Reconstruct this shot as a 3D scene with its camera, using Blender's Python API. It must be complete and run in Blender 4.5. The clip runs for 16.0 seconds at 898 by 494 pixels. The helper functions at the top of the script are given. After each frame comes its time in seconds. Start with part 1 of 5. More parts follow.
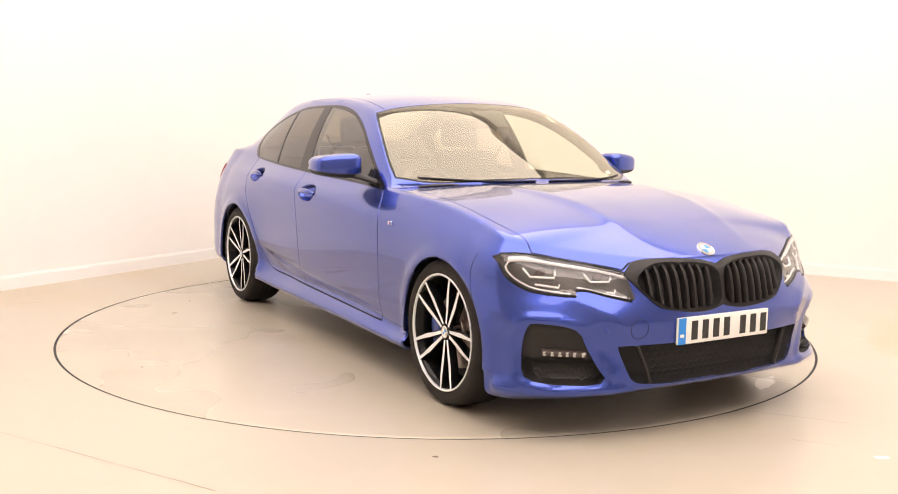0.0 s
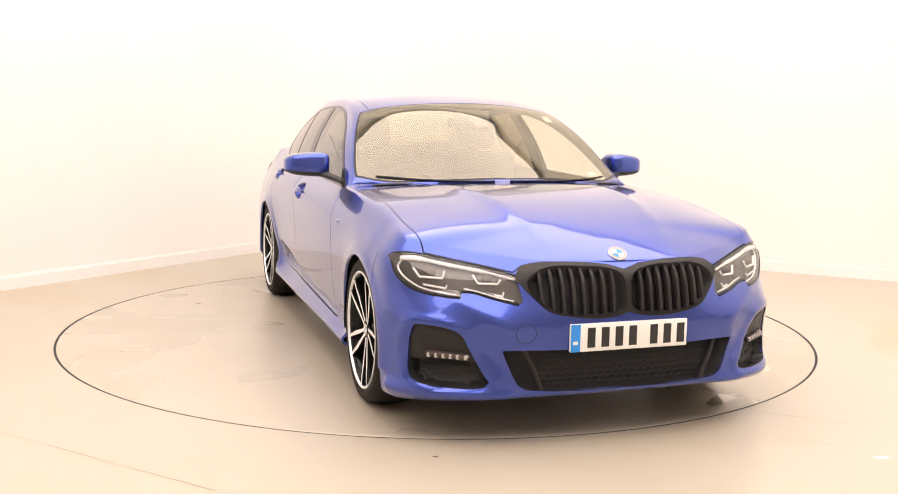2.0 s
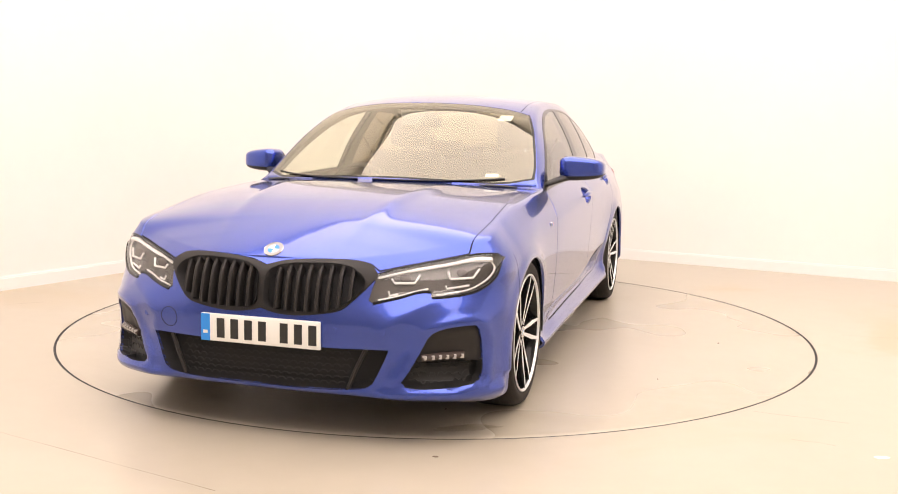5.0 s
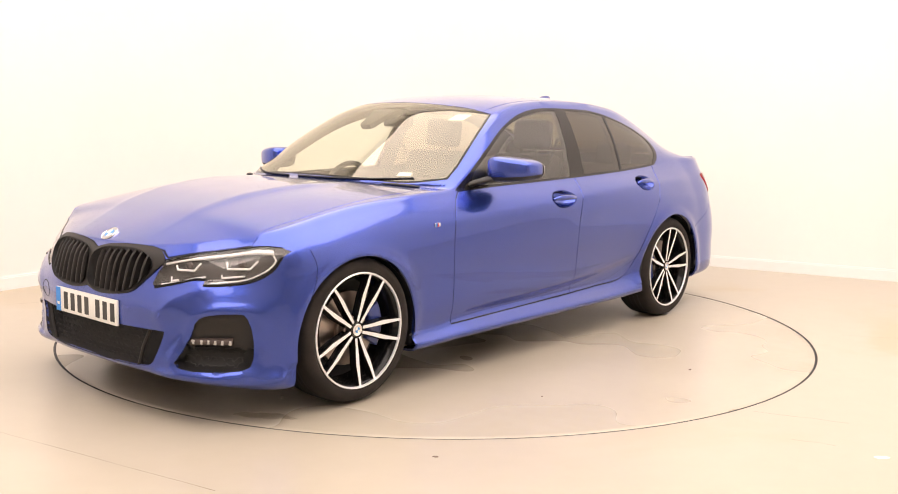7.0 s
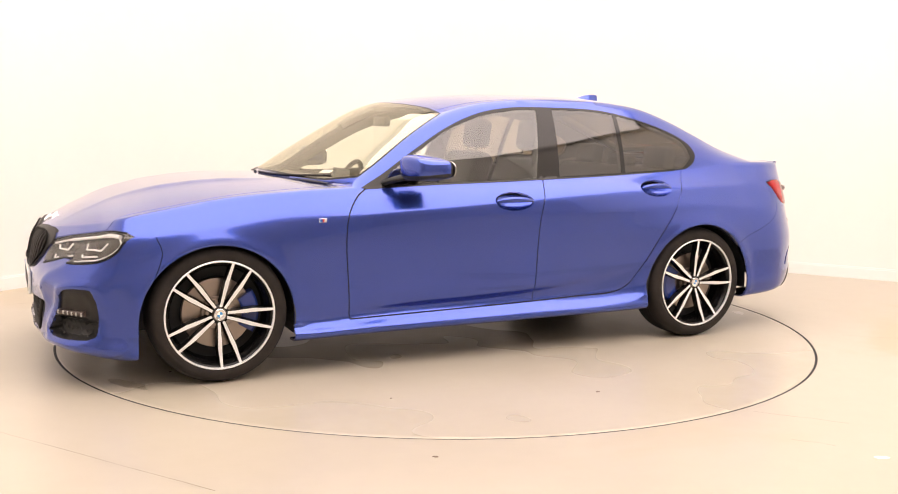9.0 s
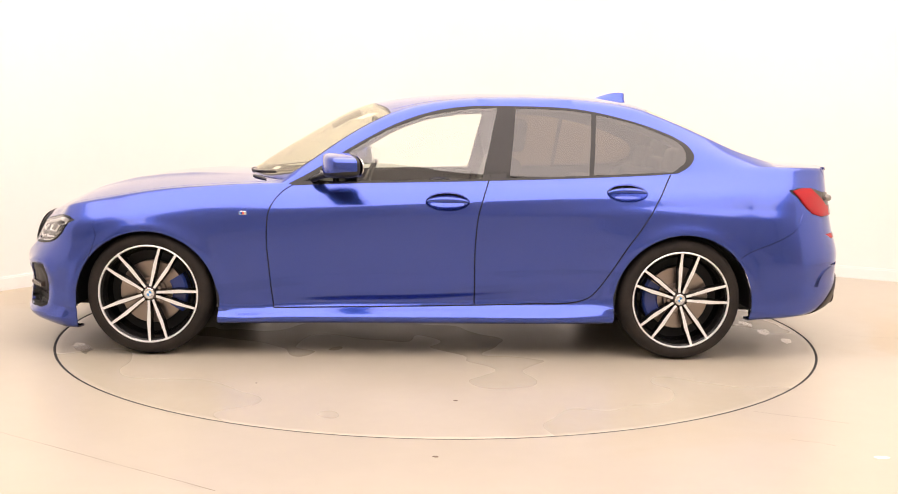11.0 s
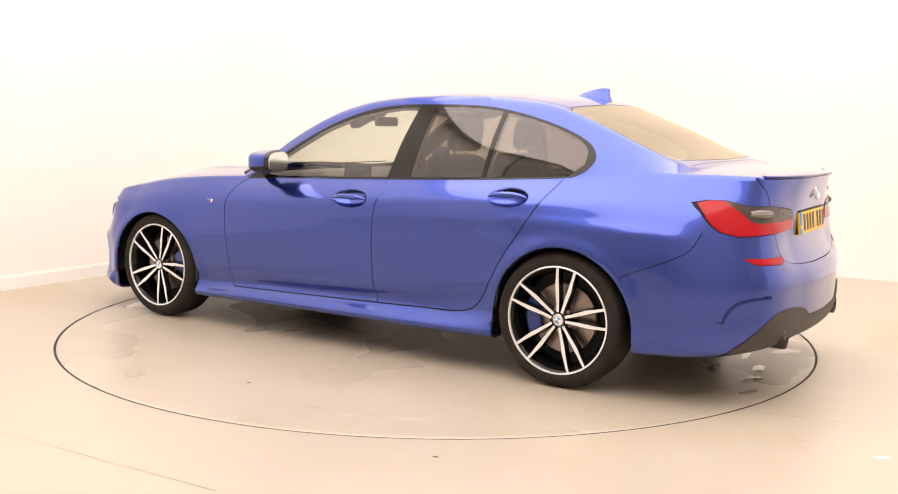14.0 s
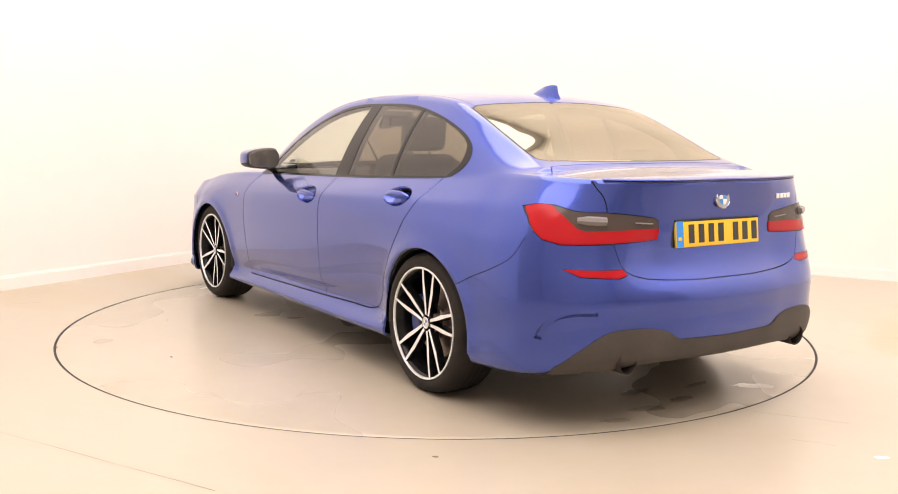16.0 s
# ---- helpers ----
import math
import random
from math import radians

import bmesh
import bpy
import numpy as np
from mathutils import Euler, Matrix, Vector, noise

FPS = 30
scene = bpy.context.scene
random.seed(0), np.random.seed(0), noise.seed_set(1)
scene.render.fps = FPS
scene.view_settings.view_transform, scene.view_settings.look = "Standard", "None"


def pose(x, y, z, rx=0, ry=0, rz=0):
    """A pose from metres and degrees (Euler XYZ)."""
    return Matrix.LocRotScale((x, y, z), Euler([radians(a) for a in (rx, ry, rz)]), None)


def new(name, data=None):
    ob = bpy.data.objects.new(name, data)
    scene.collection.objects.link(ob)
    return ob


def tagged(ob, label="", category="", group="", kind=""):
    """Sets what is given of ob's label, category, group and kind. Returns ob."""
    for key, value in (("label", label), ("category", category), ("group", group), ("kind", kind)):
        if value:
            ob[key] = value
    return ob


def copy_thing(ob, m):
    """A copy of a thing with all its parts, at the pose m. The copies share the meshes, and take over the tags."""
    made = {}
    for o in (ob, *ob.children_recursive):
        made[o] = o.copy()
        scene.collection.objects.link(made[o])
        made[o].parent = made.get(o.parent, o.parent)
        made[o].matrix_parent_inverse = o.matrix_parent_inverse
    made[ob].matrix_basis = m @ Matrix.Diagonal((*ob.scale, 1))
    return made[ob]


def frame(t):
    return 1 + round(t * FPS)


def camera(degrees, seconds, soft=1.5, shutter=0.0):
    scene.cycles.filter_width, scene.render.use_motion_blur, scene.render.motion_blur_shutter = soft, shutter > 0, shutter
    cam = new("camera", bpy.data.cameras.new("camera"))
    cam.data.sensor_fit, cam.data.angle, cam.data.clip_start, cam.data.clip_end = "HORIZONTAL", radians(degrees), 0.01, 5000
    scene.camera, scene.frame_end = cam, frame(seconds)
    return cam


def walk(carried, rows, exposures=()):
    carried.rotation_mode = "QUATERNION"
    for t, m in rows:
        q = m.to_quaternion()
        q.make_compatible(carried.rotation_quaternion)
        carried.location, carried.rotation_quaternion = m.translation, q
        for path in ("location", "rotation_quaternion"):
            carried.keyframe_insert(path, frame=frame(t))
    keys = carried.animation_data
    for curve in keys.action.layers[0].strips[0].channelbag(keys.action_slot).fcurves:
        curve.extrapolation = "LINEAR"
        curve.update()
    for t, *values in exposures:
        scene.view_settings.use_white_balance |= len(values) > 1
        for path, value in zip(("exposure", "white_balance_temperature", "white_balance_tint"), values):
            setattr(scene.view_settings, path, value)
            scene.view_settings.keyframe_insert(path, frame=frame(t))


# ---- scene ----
# The camera stands on a tripod; the turntable and the car on it turn.
EYE_HEIGHT, EYE_BACK = 1.246, 5.916
cam = camera(50.77, 16.0, soft=1.0)
CAMERA_POSE = pose(0, -EYE_BACK, EYE_HEIGHT, 90 - 7.309, 0, -0.623) @ pose(0, 0, 0, 0, 0, 0.931)
walk(cam, [(0.0, CAMERA_POSE), (16.0, CAMERA_POSE)], exposures=[(0.0, 0.0, 6500, 17), (16.0, 0.0, 6500, 17)])

# heading of the car's nose, degrees, time by time
TURN = [(0.0, -60.3), (0.5, -60.84), (1.0, -62.85), (1.5, -66.39), (2.0, -71.82), (2.5, -77.66), (3.0, -83.94),
        (3.5, -89.72), (4.0, -95.97), (4.5, -101.75), (5.0, -107.65), (5.5, -113.55), (6.0, -119.5), (6.5, -125.4),
        (7.0, -131.4), (7.5, -137.1), (8.0, -143.23), (8.5, -148.99), (9.0, -155.2), (9.5, -161.1), (10.0, -167.0),
        (10.5, -172.9), (11.0, -178.8), (11.5, -184.72), (12.0, -190.76), (12.5, -196.16), (13.0, -201.96),
        (13.5, -207.6), (14.0, -213.52), (14.5, -219.16), (15.0, -225.1), (15.5, -230.81), (16.0, -236.96)]
TABLE_RADIUS = 2.254
CAR_X, CAR_Y = 0.134, 0.022

# ---- light ----
world = bpy.data.worlds.new("room_world")
world.use_nodes = True
world.node_tree.nodes["Background"].inputs[0].default_value = (1.0, 0.97, 0.92, 1)
world.node_tree.nodes["Background"].inputs[1].default_value = 0.3
scene.world = world


# ---- materials ----
def material(name, colour, rough=0.5, metal=0.0, coat=0.0, emit=0.0, ior=1.5):
    m = bpy.data.materials.new(name)
    m.use_nodes = True
    b = m.node_tree.nodes["Principled BSDF"]
    b.inputs["Base Color"].default_value = (*colour, 1)
    b.inputs["Roughness"].default_value = rough
    b.inputs["Metallic"].default_value = metal
    b.inputs["Coat Weight"].default_value = coat
    b.inputs["Coat Roughness"].default_value = 0.03
    b.inputs["IOR"].default_value = ior
    if emit:
        b.inputs["Emission Color"].default_value = (*colour, 1)
        b.inputs["Emission Strength"].default_value = emit
    return m


def node(m, kind, **values):
    n = m.node_tree.nodes.new(kind)
    for key, value in values.items():
        n.inputs[key].default_value = value
    return n


def wire(m, a, out, b, into):
    m.node_tree.links.new(a.outputs[out], b.inputs[into])


def bsdf(m):
    return m.node_tree.nodes["Principled BSDF"]


def mottled(m, dark, light, scale, detail=6.0, bump=0.0, bump_scale=80.0, rough=None):
    """Colour that drifts between two tones at two scales, with fine relief."""
    where = node(m, "ShaderNodeTexCoord")
    big = node(m, "ShaderNodeTexNoise", Scale=scale, Detail=detail, Roughness=0.6)
    small = node(m, "ShaderNodeTexNoise", Scale=scale * 14, Detail=4.0)
    wire(m, where, "Object", big, "Vector")
    wire(m, where, "Object", small, "Vector")
    mix = m.node_tree.nodes.new("ShaderNodeMath")
    mix.operation = "MULTIPLY_ADD"
    mix.inputs[1].default_value = 0.25
    wire(m, small, "Fac", mix, 0)
    wire(m, big, "Fac", mix, 2)
    ramp = m.node_tree.nodes.new("ShaderNodeValToRGB")
    ramp.color_ramp.elements[0].position, ramp.color_ramp.elements[1].position = 0.35, 0.85
    ramp.color_ramp.elements[0].color, ramp.color_ramp.elements[1].color = (*dark, 1), (*light, 1)
    wire(m, mix, 0, ramp, "Fac")
    wire(m, ramp, "Color", bsdf(m), "Base Color")
    if rough:
        r = m.node_tree.nodes.new("ShaderNodeMapRange")
        r.inputs[3].default_value, r.inputs[4].default_value = rough
        wire(m, big, "Fac", r, 0)
        wire(m, r, 0, bsdf(m), "Roughness")
    if bump:
        fine = node(m, "ShaderNodeTexNoise", Scale=bump_scale, Detail=3.0)
        wire(m, where, "Object", fine, "Vector")
        relief = node(m, "ShaderNodeBump", Strength=bump, Distance=0.002)
        wire(m, fine, "Fac", relief, "Height")
        wire(m, relief, "Normal", bsdf(m), "Normal")
    return m


WALL = mottled(material("white_wall_paint", (0.8, 0.79, 0.75), 0.6), (0.80, 0.785, 0.745), (0.84, 0.825, 0.785), 0.7, bump=0.15)
FLOOR = mottled(material("painted_concrete_floor", (0.5, 0.45, 0.38), 0.3), (0.375, 0.335, 0.26), (0.435, 0.396, 0.318), 0.55, bump=0.06, bump_scale=30.0, rough=(0.22, 0.4))


def stained(m, colour, scale, low, high, most):
    """Lays large soft-edged stains over a surface's colour."""
    ramp = bsdf(m).inputs["Base Color"].links[0].from_node
    where = node(m, "ShaderNodeTexCoord")
    cloud = node(m, "ShaderNodeTexNoise", Scale=scale, Detail=5.0, Roughness=0.55, Distortion=0.6)
    wire(m, where, "Object", cloud, "Vector")
    spread = m.node_tree.nodes.new("ShaderNodeMapRange")
    spread.inputs[1].default_value, spread.inputs[2].default_value, spread.inputs[4].default_value = low, high, most
    spread.interpolation_type = "SMOOTHSTEP"
    wire(m, cloud, "Fac", spread, 0)
    blend = m.node_tree.nodes.new("ShaderNodeMix")
    blend.data_type = "RGBA"
    blend.inputs[7].default_value = (*colour, 1)
    wire(m, spread, 0, blend, 0)
    m.node_tree.links.new(ramp.outputs["Color"], blend.inputs[6])
    m.node_tree.links.new(blend.outputs[2], bsdf(m).inputs["Base Color"])


stained(FLOOR, (0.38, 0.295, 0.165), 0.5, 0.52, 0.66, 0.5)
ADDED_WALL = mottled(material("added_wall_grey", (0.1, 0.1, 0.1), 0.7), (0.40, 0.38, 0.35), (0.46, 0.44, 0.41), 0.8)
CEILING = material("ceiling_paint", (0.8, 0.78, 0.74), 0.8)
GLOW = material("light_panel", (1.0, 0.91, 0.84), 0.5, emit=3.4)
GAP_DARK = material("dark_gap", (0.012, 0.012, 0.013), 0.7)


def car_paint():
    m = material("blue_metallic_paint", (0.034, 0.071, 0.385), 0.24, metal=0.9, coat=1.0)
    where = node(m, "ShaderNodeTexCoord")
    flake = node(m, "ShaderNodeTexVoronoi", Scale=1400.0)
    wire(m, where, "Object", flake, "Vector")
    relief = node(m, "ShaderNodeBump", Strength=0.06, Distance=0.001)
    wire(m, flake, "Distance", relief, "Height")
    wire(m, relief, "Normal", bsdf(m), "Normal")
    return m


PAINT = car_paint()
BLACK_GLOSS = material("gloss_black", (0.006, 0.006, 0.006), 0.18, ior=1.33)
BLACK_PLASTIC = mottled(material("black_plastic", (0.02, 0.02, 0.021), 0.5), (0.007, 0.007, 0.007), (0.012, 0.012, 0.012), 9.0, bump=0.2, bump_scale=400.0)
GREY_PLASTIC = material("dark_grey_plastic", (0.022, 0.02, 0.019), 0.45, ior=1.35)
RUBBER = mottled(material("tyre_rubber", (0.03, 0.028, 0.027), 0.7, ior=1.3), (0.013, 0.011, 0.01), (0.028, 0.023, 0.02), 7.0, bump=0.3, bump_scale=250.0)
MACHINED = material("machined_alloy", (0.86, 0.88, 0.90), 0.34, metal=0.6)
STEEL = material("brake_steel", (0.33, 0.28, 0.25), 0.35, metal=1.0)
CALIPER_BLUE = material("blue_caliper_paint", (0.01, 0.035, 0.22), 0.35, coat=0.5)
CHROME = material("chrome", (0.85, 0.85, 0.86), 0.08, metal=1.0)
WHITE_PLATE = material("white_plate", (0.82, 0.82, 0.78), 0.35)
YELLOW_PLATE = material("yellow_plate", (0.85, 0.52, 0.02), 0.35)
PLATE_BLUE = material("plate_blue_band", (0.02, 0.25, 0.75), 0.4)
PLATE_BLACK = material("plate_black", (0.02, 0.02, 0.02), 0.4)
RED_LENS = material("red_lamp_lens", (0.38, 0.003, 0.008), 0.12, ior=1.4)
PILLAR_GLOSS = material("gloss_black_pillar", (0.009, 0.008, 0.0075), 0.1, ior=1.42)
DUSTY_PLASTIC = mottled(material("dusty_grey_plastic", (0.05, 0.042, 0.037), 0.55), (0.035, 0.029, 0.026), (0.06, 0.05, 0.044), 6.0, bump=0.2, bump_scale=300.0)
SMOKED_LENS = material("smoked_lamp_lens", (0.06, 0.045, 0.04), 0.1)
LAMP_GUIDE = material("lamp_light_guide", (0.85, 0.84, 0.82), 0.3)
LAMP_DARK = material("lamp_housing", (0.075, 0.068, 0.062), 0.25, metal=0.5)
LEATHER = mottled(material("black_leather", (0.02, 0.019, 0.018), 0.5), (0.011, 0.010, 0.0095), (0.02, 0.018, 0.017), 5.0, bump=0.3, bump_scale=300.0)
LINING = material("headlining", (0.22, 0.21, 0.2), 0.9)
STICKER = material("white_sticker", (0.8, 0.8, 0.78), 0.5)


def clear(name, tint, share, rough=0.0, mirror=(1, 1, 1)):
    """Thin glass: part of the light passes straight, the rest mirrors."""
    m = bpy.data.materials.new(name)
    m.use_nodes = True
    nodes = m.node_tree.nodes
    nodes.remove(nodes["Principled BSDF"])
    pass_on = nodes.new("ShaderNodeBsdfTransparent")
    pass_on.inputs[0].default_value = (*tint, 1)
    shine = nodes.new("ShaderNodeBsdfGlossy")
    shine.inputs["Roughness"].default_value = rough
    shine.inputs["Color"].default_value = (*mirror, 1)
    facing = nodes.new("ShaderNodeLayerWeight")
    facing.inputs[0].default_value = 0.5
    steep = nodes.new("ShaderNodeMath")
    steep.operation, steep.inputs[1].default_value = "POWER", 4.5
    wire(m, facing, "Facing", steep, 0)
    gloss = nodes.new("ShaderNodeMath")
    gloss.operation, gloss.inputs[1].default_value, gloss.inputs[2].default_value = "MULTIPLY_ADD", 1 - share, share
    wire(m, steep, 0, gloss, 0)
    mix = nodes.new("ShaderNodeMixShader")
    wire(m, gloss, 0, mix, 0)
    wire(m, pass_on, 0, mix, 1)
    wire(m, shine, 0, mix, 2)
    wire(m, mix, 0, nodes["Material Output"], "Surface")
    return m


GLASS = clear("windscreen_glass", (0.84, 0.85, 0.74), 0.14, mirror=(1, 0.96, 0.8))
SIDE_GLASS = clear("side_glass", (0.86, 0.89, 0.83), 0.1)
PRIVACY_GLASS = clear("privacy_glass", (0.25, 0.21, 0.16), 0.08)
REAR_GLASS = clear("rear_screen_glass", (0.26, 0.23, 0.16), 0.25, mirror=(1, 0.93, 0.75))
LENS_GLASS = clear("lamp_lens", (0.95, 0.95, 0.95), 0.06)


# ---- building helpers ----
def mesh_of(bm, name, *materials, smooth=True):
    me = bpy.data.meshes.new(name)
    bm.to_mesh(me)
    bm.free()
    for m in materials:
        me.materials.append(m)
    if smooth:
        for p in me.polygons:
            p.use_smooth = True
    return me


def part(name, bm, mat, parent=None, label="", smooth=True, angle=40):
    mats = mat if isinstance(mat, (list, tuple)) else [mat]
    me = mesh_of(bm, name, *mats, smooth=smooth)
    if smooth and angle:
        me.set_sharp_from_angle(angle=radians(angle))
    ob = new(name, me)
    if parent:
        ob.parent = parent
    return tagged(ob, label) if label else ob


def box(bm, lo, hi, bevel=0.0, m=None):
    """A box between two corners, with rounded edges, at the pose m."""
    made = bmesh.ops.create_cube(bm, size=1)["verts"]
    for v in made:
        v.co = Vector([(a + b) / 2 + c * (b - a) for a, b, c in zip(lo, hi, v.co)])
    if bevel:
        edges = list({e for v in made for e in v.link_edges})
        made = list({v for f in bmesh.ops.bevel(bm, geom=edges, offset=bevel, segments=3, affect="EDGES", profile=0.5)["faces"] for v in f.verts} | {v for v in made if v.is_valid})
    if m:
        for v in made:
            v.co = m @ v.co
    return made


def lathe(bm, profile, steps=64, axis="y", m=None, closed=False):
    """Turns a profile of (radius, along) about an axis."""
    rings = []
    for k in range(steps):
        a = 2 * math.pi * k / steps
        ring = []
        for r, h in profile:
            co = Vector((r * math.cos(a), h, r * math.sin(a))) if axis == "y" else Vector((r * math.cos(a), r * math.sin(a), h))
            ring.append(bm.verts.new(m @ co if m else co))
        rings.append(ring)
    n = len(profile)
    for k in range(steps):
        a, b = rings[k], rings[(k + 1) % steps]
        for j in range(n if closed else n - 1):
            bm.faces.new((a[j], a[(j + 1) % n], b[(j + 1) % n], b[j]))


def tube(bm, points, radius, sides=8, flat=1.0):
    """A round bar along points."""
    rings = []
    pts = [Vector(p) for p in points]
    for i, p in enumerate(pts):
        d = (pts[min(i + 1, len(pts) - 1)] - pts[max(i - 1, 0)]).normalized()
        side = d.cross(Vector((0, 0, 1)))
        side = side.normalized() if side.length > 1e-4 else Vector((0, 1, 0))
        up = side.cross(d)
        r = radius[i] if isinstance(radius, (list, tuple)) else radius
        rings.append([bm.verts.new(p + r * (math.cos(t) * side + flat * math.sin(t) * up)) for t in [2 * math.pi * k / sides for k in range(sides)]])
    for a, b in zip(rings, rings[1:]):
        for k in range(sides):
            bm.faces.new((a[k], a[(k + 1) % sides], b[(k + 1) % sides], b[k]))
    bm.faces.new(rings[0][::-1])
    bm.faces.new(rings[-1])


def outline_slab(bm, points, to3d, depth, bevel=0.0):
    """A closed 2D outline as a slab; to3d(u, v, h) places it."""
    n = len(points)
    rows = [[bm.verts.new(to3d(u, v, h)) for u, v in points] for h in (0, depth)]
    for i in range(n):
        bm.faces.new((rows[0][i], rows[0][(i + 1) % n], rows[1][(i + 1) % n], rows[1][i]))
    bm.faces.new(rows[0][::-1])
    front = bm.faces.new(rows[1])
    bmesh.ops.recalc_face_normals(bm, faces=bm.faces[:])
    return front


# ---- the room ----
def wall_line():
    """Plan of the room's walls: two long walls that meet in a wide curve behind the turntable, closed behind the camera."""
    corner, a, b = Vector((-0.9, 4.58)), Vector((-0.53, -0.85)), Vector((0.86, -0.47))
    a.normalize(), b.normalize()
    reach = 1.9
    p0, p2 = corner + a * reach, corner + b * reach
    bend = [p0 * (1 - t) ** 2 + corner * 2 * t * (1 - t) + p2 * t * t for t in [k / 16 for k in range(17)]]
    return [Vector((-5.6, -8.5))] + [Vector((-5.6, -2.97))] + bend + [Vector((6.6, 0.42)), Vector((6.6, -8.5))]


def offset_line(line, d):
    """The closed line pushed outwards by d (it runs clockwise seen from above)."""
    out, n = [], len(line)
    for i, p in enumerate(line):
        e1, e2 = (p - line[i - 1]).normalized(), (line[(i + 1) % n] - p).normalized()
        n1, n2 = Vector((-e1.y, e1.x)), Vector((-e2.y, e2.x))
        m = (n1 + n2).normalized()
        out.append(p + m * d / max(0.3, m.dot(n1)))
    return out


def ring_wall(bm, line, inner, outer, z0, z1):
    a, b = offset_line(line, inner), offset_line(line, outer)
    n = len(line)
    rows = [[bm.verts.new((p.x, p.y, z)) for p in q] for q, z in ((a, z0), (a, z1), (b, z1), (b, z0))]
    for r in range(4):
        for i in range(n):
            bm.faces.new((rows[r][i], rows[r][(i + 1) % n], rows[(r + 1) % 4][(i + 1) % n], rows[(r + 1) % 4][i]))
    bmesh.ops.recalc_face_normals(bm, faces=bm.faces[:])


ROOM_HEIGHT = 6.2
LINE = wall_line()


def build_room():
    bm = bmesh.new()
    ring_wall(bm, LINE, 0.0, 0.15, -0.05, ROOM_HEIGHT)
    tagged(part("wall", bm, WALL, angle=50), "smooth white painted wall curving round the turntable", "wall", kind="structure")
    bm = bmesh.new()
    ring_wall(bm, LINE, -0.016, -0.001, 0.0, 0.088)
    ring_wall(bm, LINE, -0.010, -0.001, 0.088, 0.1)
    tagged(part("baseboard", bm, material("white_skirting", (0.82, 0.81, 0.78), 0.4), angle=50), "white painted skirting board along the wall foot", "baseboard", kind="structure")
    # floor with the round opening of the turntable
    bm = bmesh.new()
    steps = 128
    ring = [bm.verts.new(((TABLE_RADIUS + 0.006) * math.cos(2 * math.pi * k / steps), (TABLE_RADIUS + 0.006) * math.sin(2 * math.pi * k / steps), 0)) for k in range(steps)]
    low = [bm.verts.new((v.co.x, v.co.y, -0.06)) for v in ring]
    outer = [bm.verts.new((10 * math.cos(2 * math.pi * k / steps), 10 * math.sin(2 * math.pi * k / steps), 0)) for k in range(steps)]
    for k in range(steps):
        j = (k + 1) % steps
        bm.faces.new((ring[k], outer[k], outer[j], ring[j]))
        bm.faces.new((low[k], ring[k], ring[j], low[j]))
    tagged(part("floor", bm, FLOOR, angle=30), "cream painted concrete floor with faint stains and scratches", "floor", kind="structure")
    bm = bmesh.new()
    lathe(bm, [(0.001, -0.06), (TABLE_RADIUS + 0.05, -0.06)], 96, "z")
    tagged(part("turntable_pit", bm, GAP_DARK), "dark pit under the turntable edge", "floor", kind="structure")
    # dark ring laid into the open gap round the table, in place of its shade
    bm = bmesh.new()
    lathe(bm, [(TABLE_RADIUS - 0.0095, -0.0035), (TABLE_RADIUS - 0.0075, -0.0015), (TABLE_RADIUS + 0.0058, -0.0015)], 160, "z")
    bmesh.ops.recalc_face_normals(bm, faces=bm.faces[:])
    tagged(part("gap_shade_ring", bm, GAP_DARK), "thin dark rubber seal round the turntable", "floor", kind="structure")
    bm = bmesh.new()
    box(bm, (-7, -9.5, ROOM_HEIGHT), (8, 6.5, ROOM_HEIGHT + 0.15))
    tagged(part("ceiling", bm, CEILING), "plain white studio ceiling", "ceiling", kind="structure")
    # luminous stretched ceiling over the whole studio
    lamp = new("ceiling_light")
    plan = [(p.x, p.y) for p in offset_line(LINE, -0.25)]
    bm = bmesh.new()
    outline_slab(bm, plan, lambda x, y, h: Vector((x, y, ROOM_HEIGHT - h)), 0.06)
    part("diffuser", bm, GLOW, lamp)
    bm = bmesh.new()
    ring = [Vector((x, y, ROOM_HEIGHT - 0.05)) for x, y in plan]
    tube(bm, ring + ring[:1], 0.03, 6)
    part("frame", bm, CEILING, lamp)
    tagged(lamp, "wide glowing white light field under the studio ceiling", "ceiling light")
    # unseen grey walls added behind the camera, to darken the car paint's reflections
    bm = bmesh.new()
    box(bm, (-5.58, -8.48, 0.0), (6.58, -8.3, ROOM_HEIGHT - 0.01))
    tagged(part("added_back_wall", bm, ADDED_WALL), "plain light grey back wall of the studio", "wall", kind="structure")
    for x0, x1 in ((-5.58, -5.45), (6.45, 6.58)):
        bm = bmesh.new()
        box(bm, (x0, -8.3, 0.0), (x1, -4.2, ROOM_HEIGHT - 0.01))
        tagged(part("added_side_wall", bm, ADDED_WALL), "plain light grey side wall of the studio", "wall", kind="structure")
    # fine scratches in the floor paint
    bm = bmesh.new()
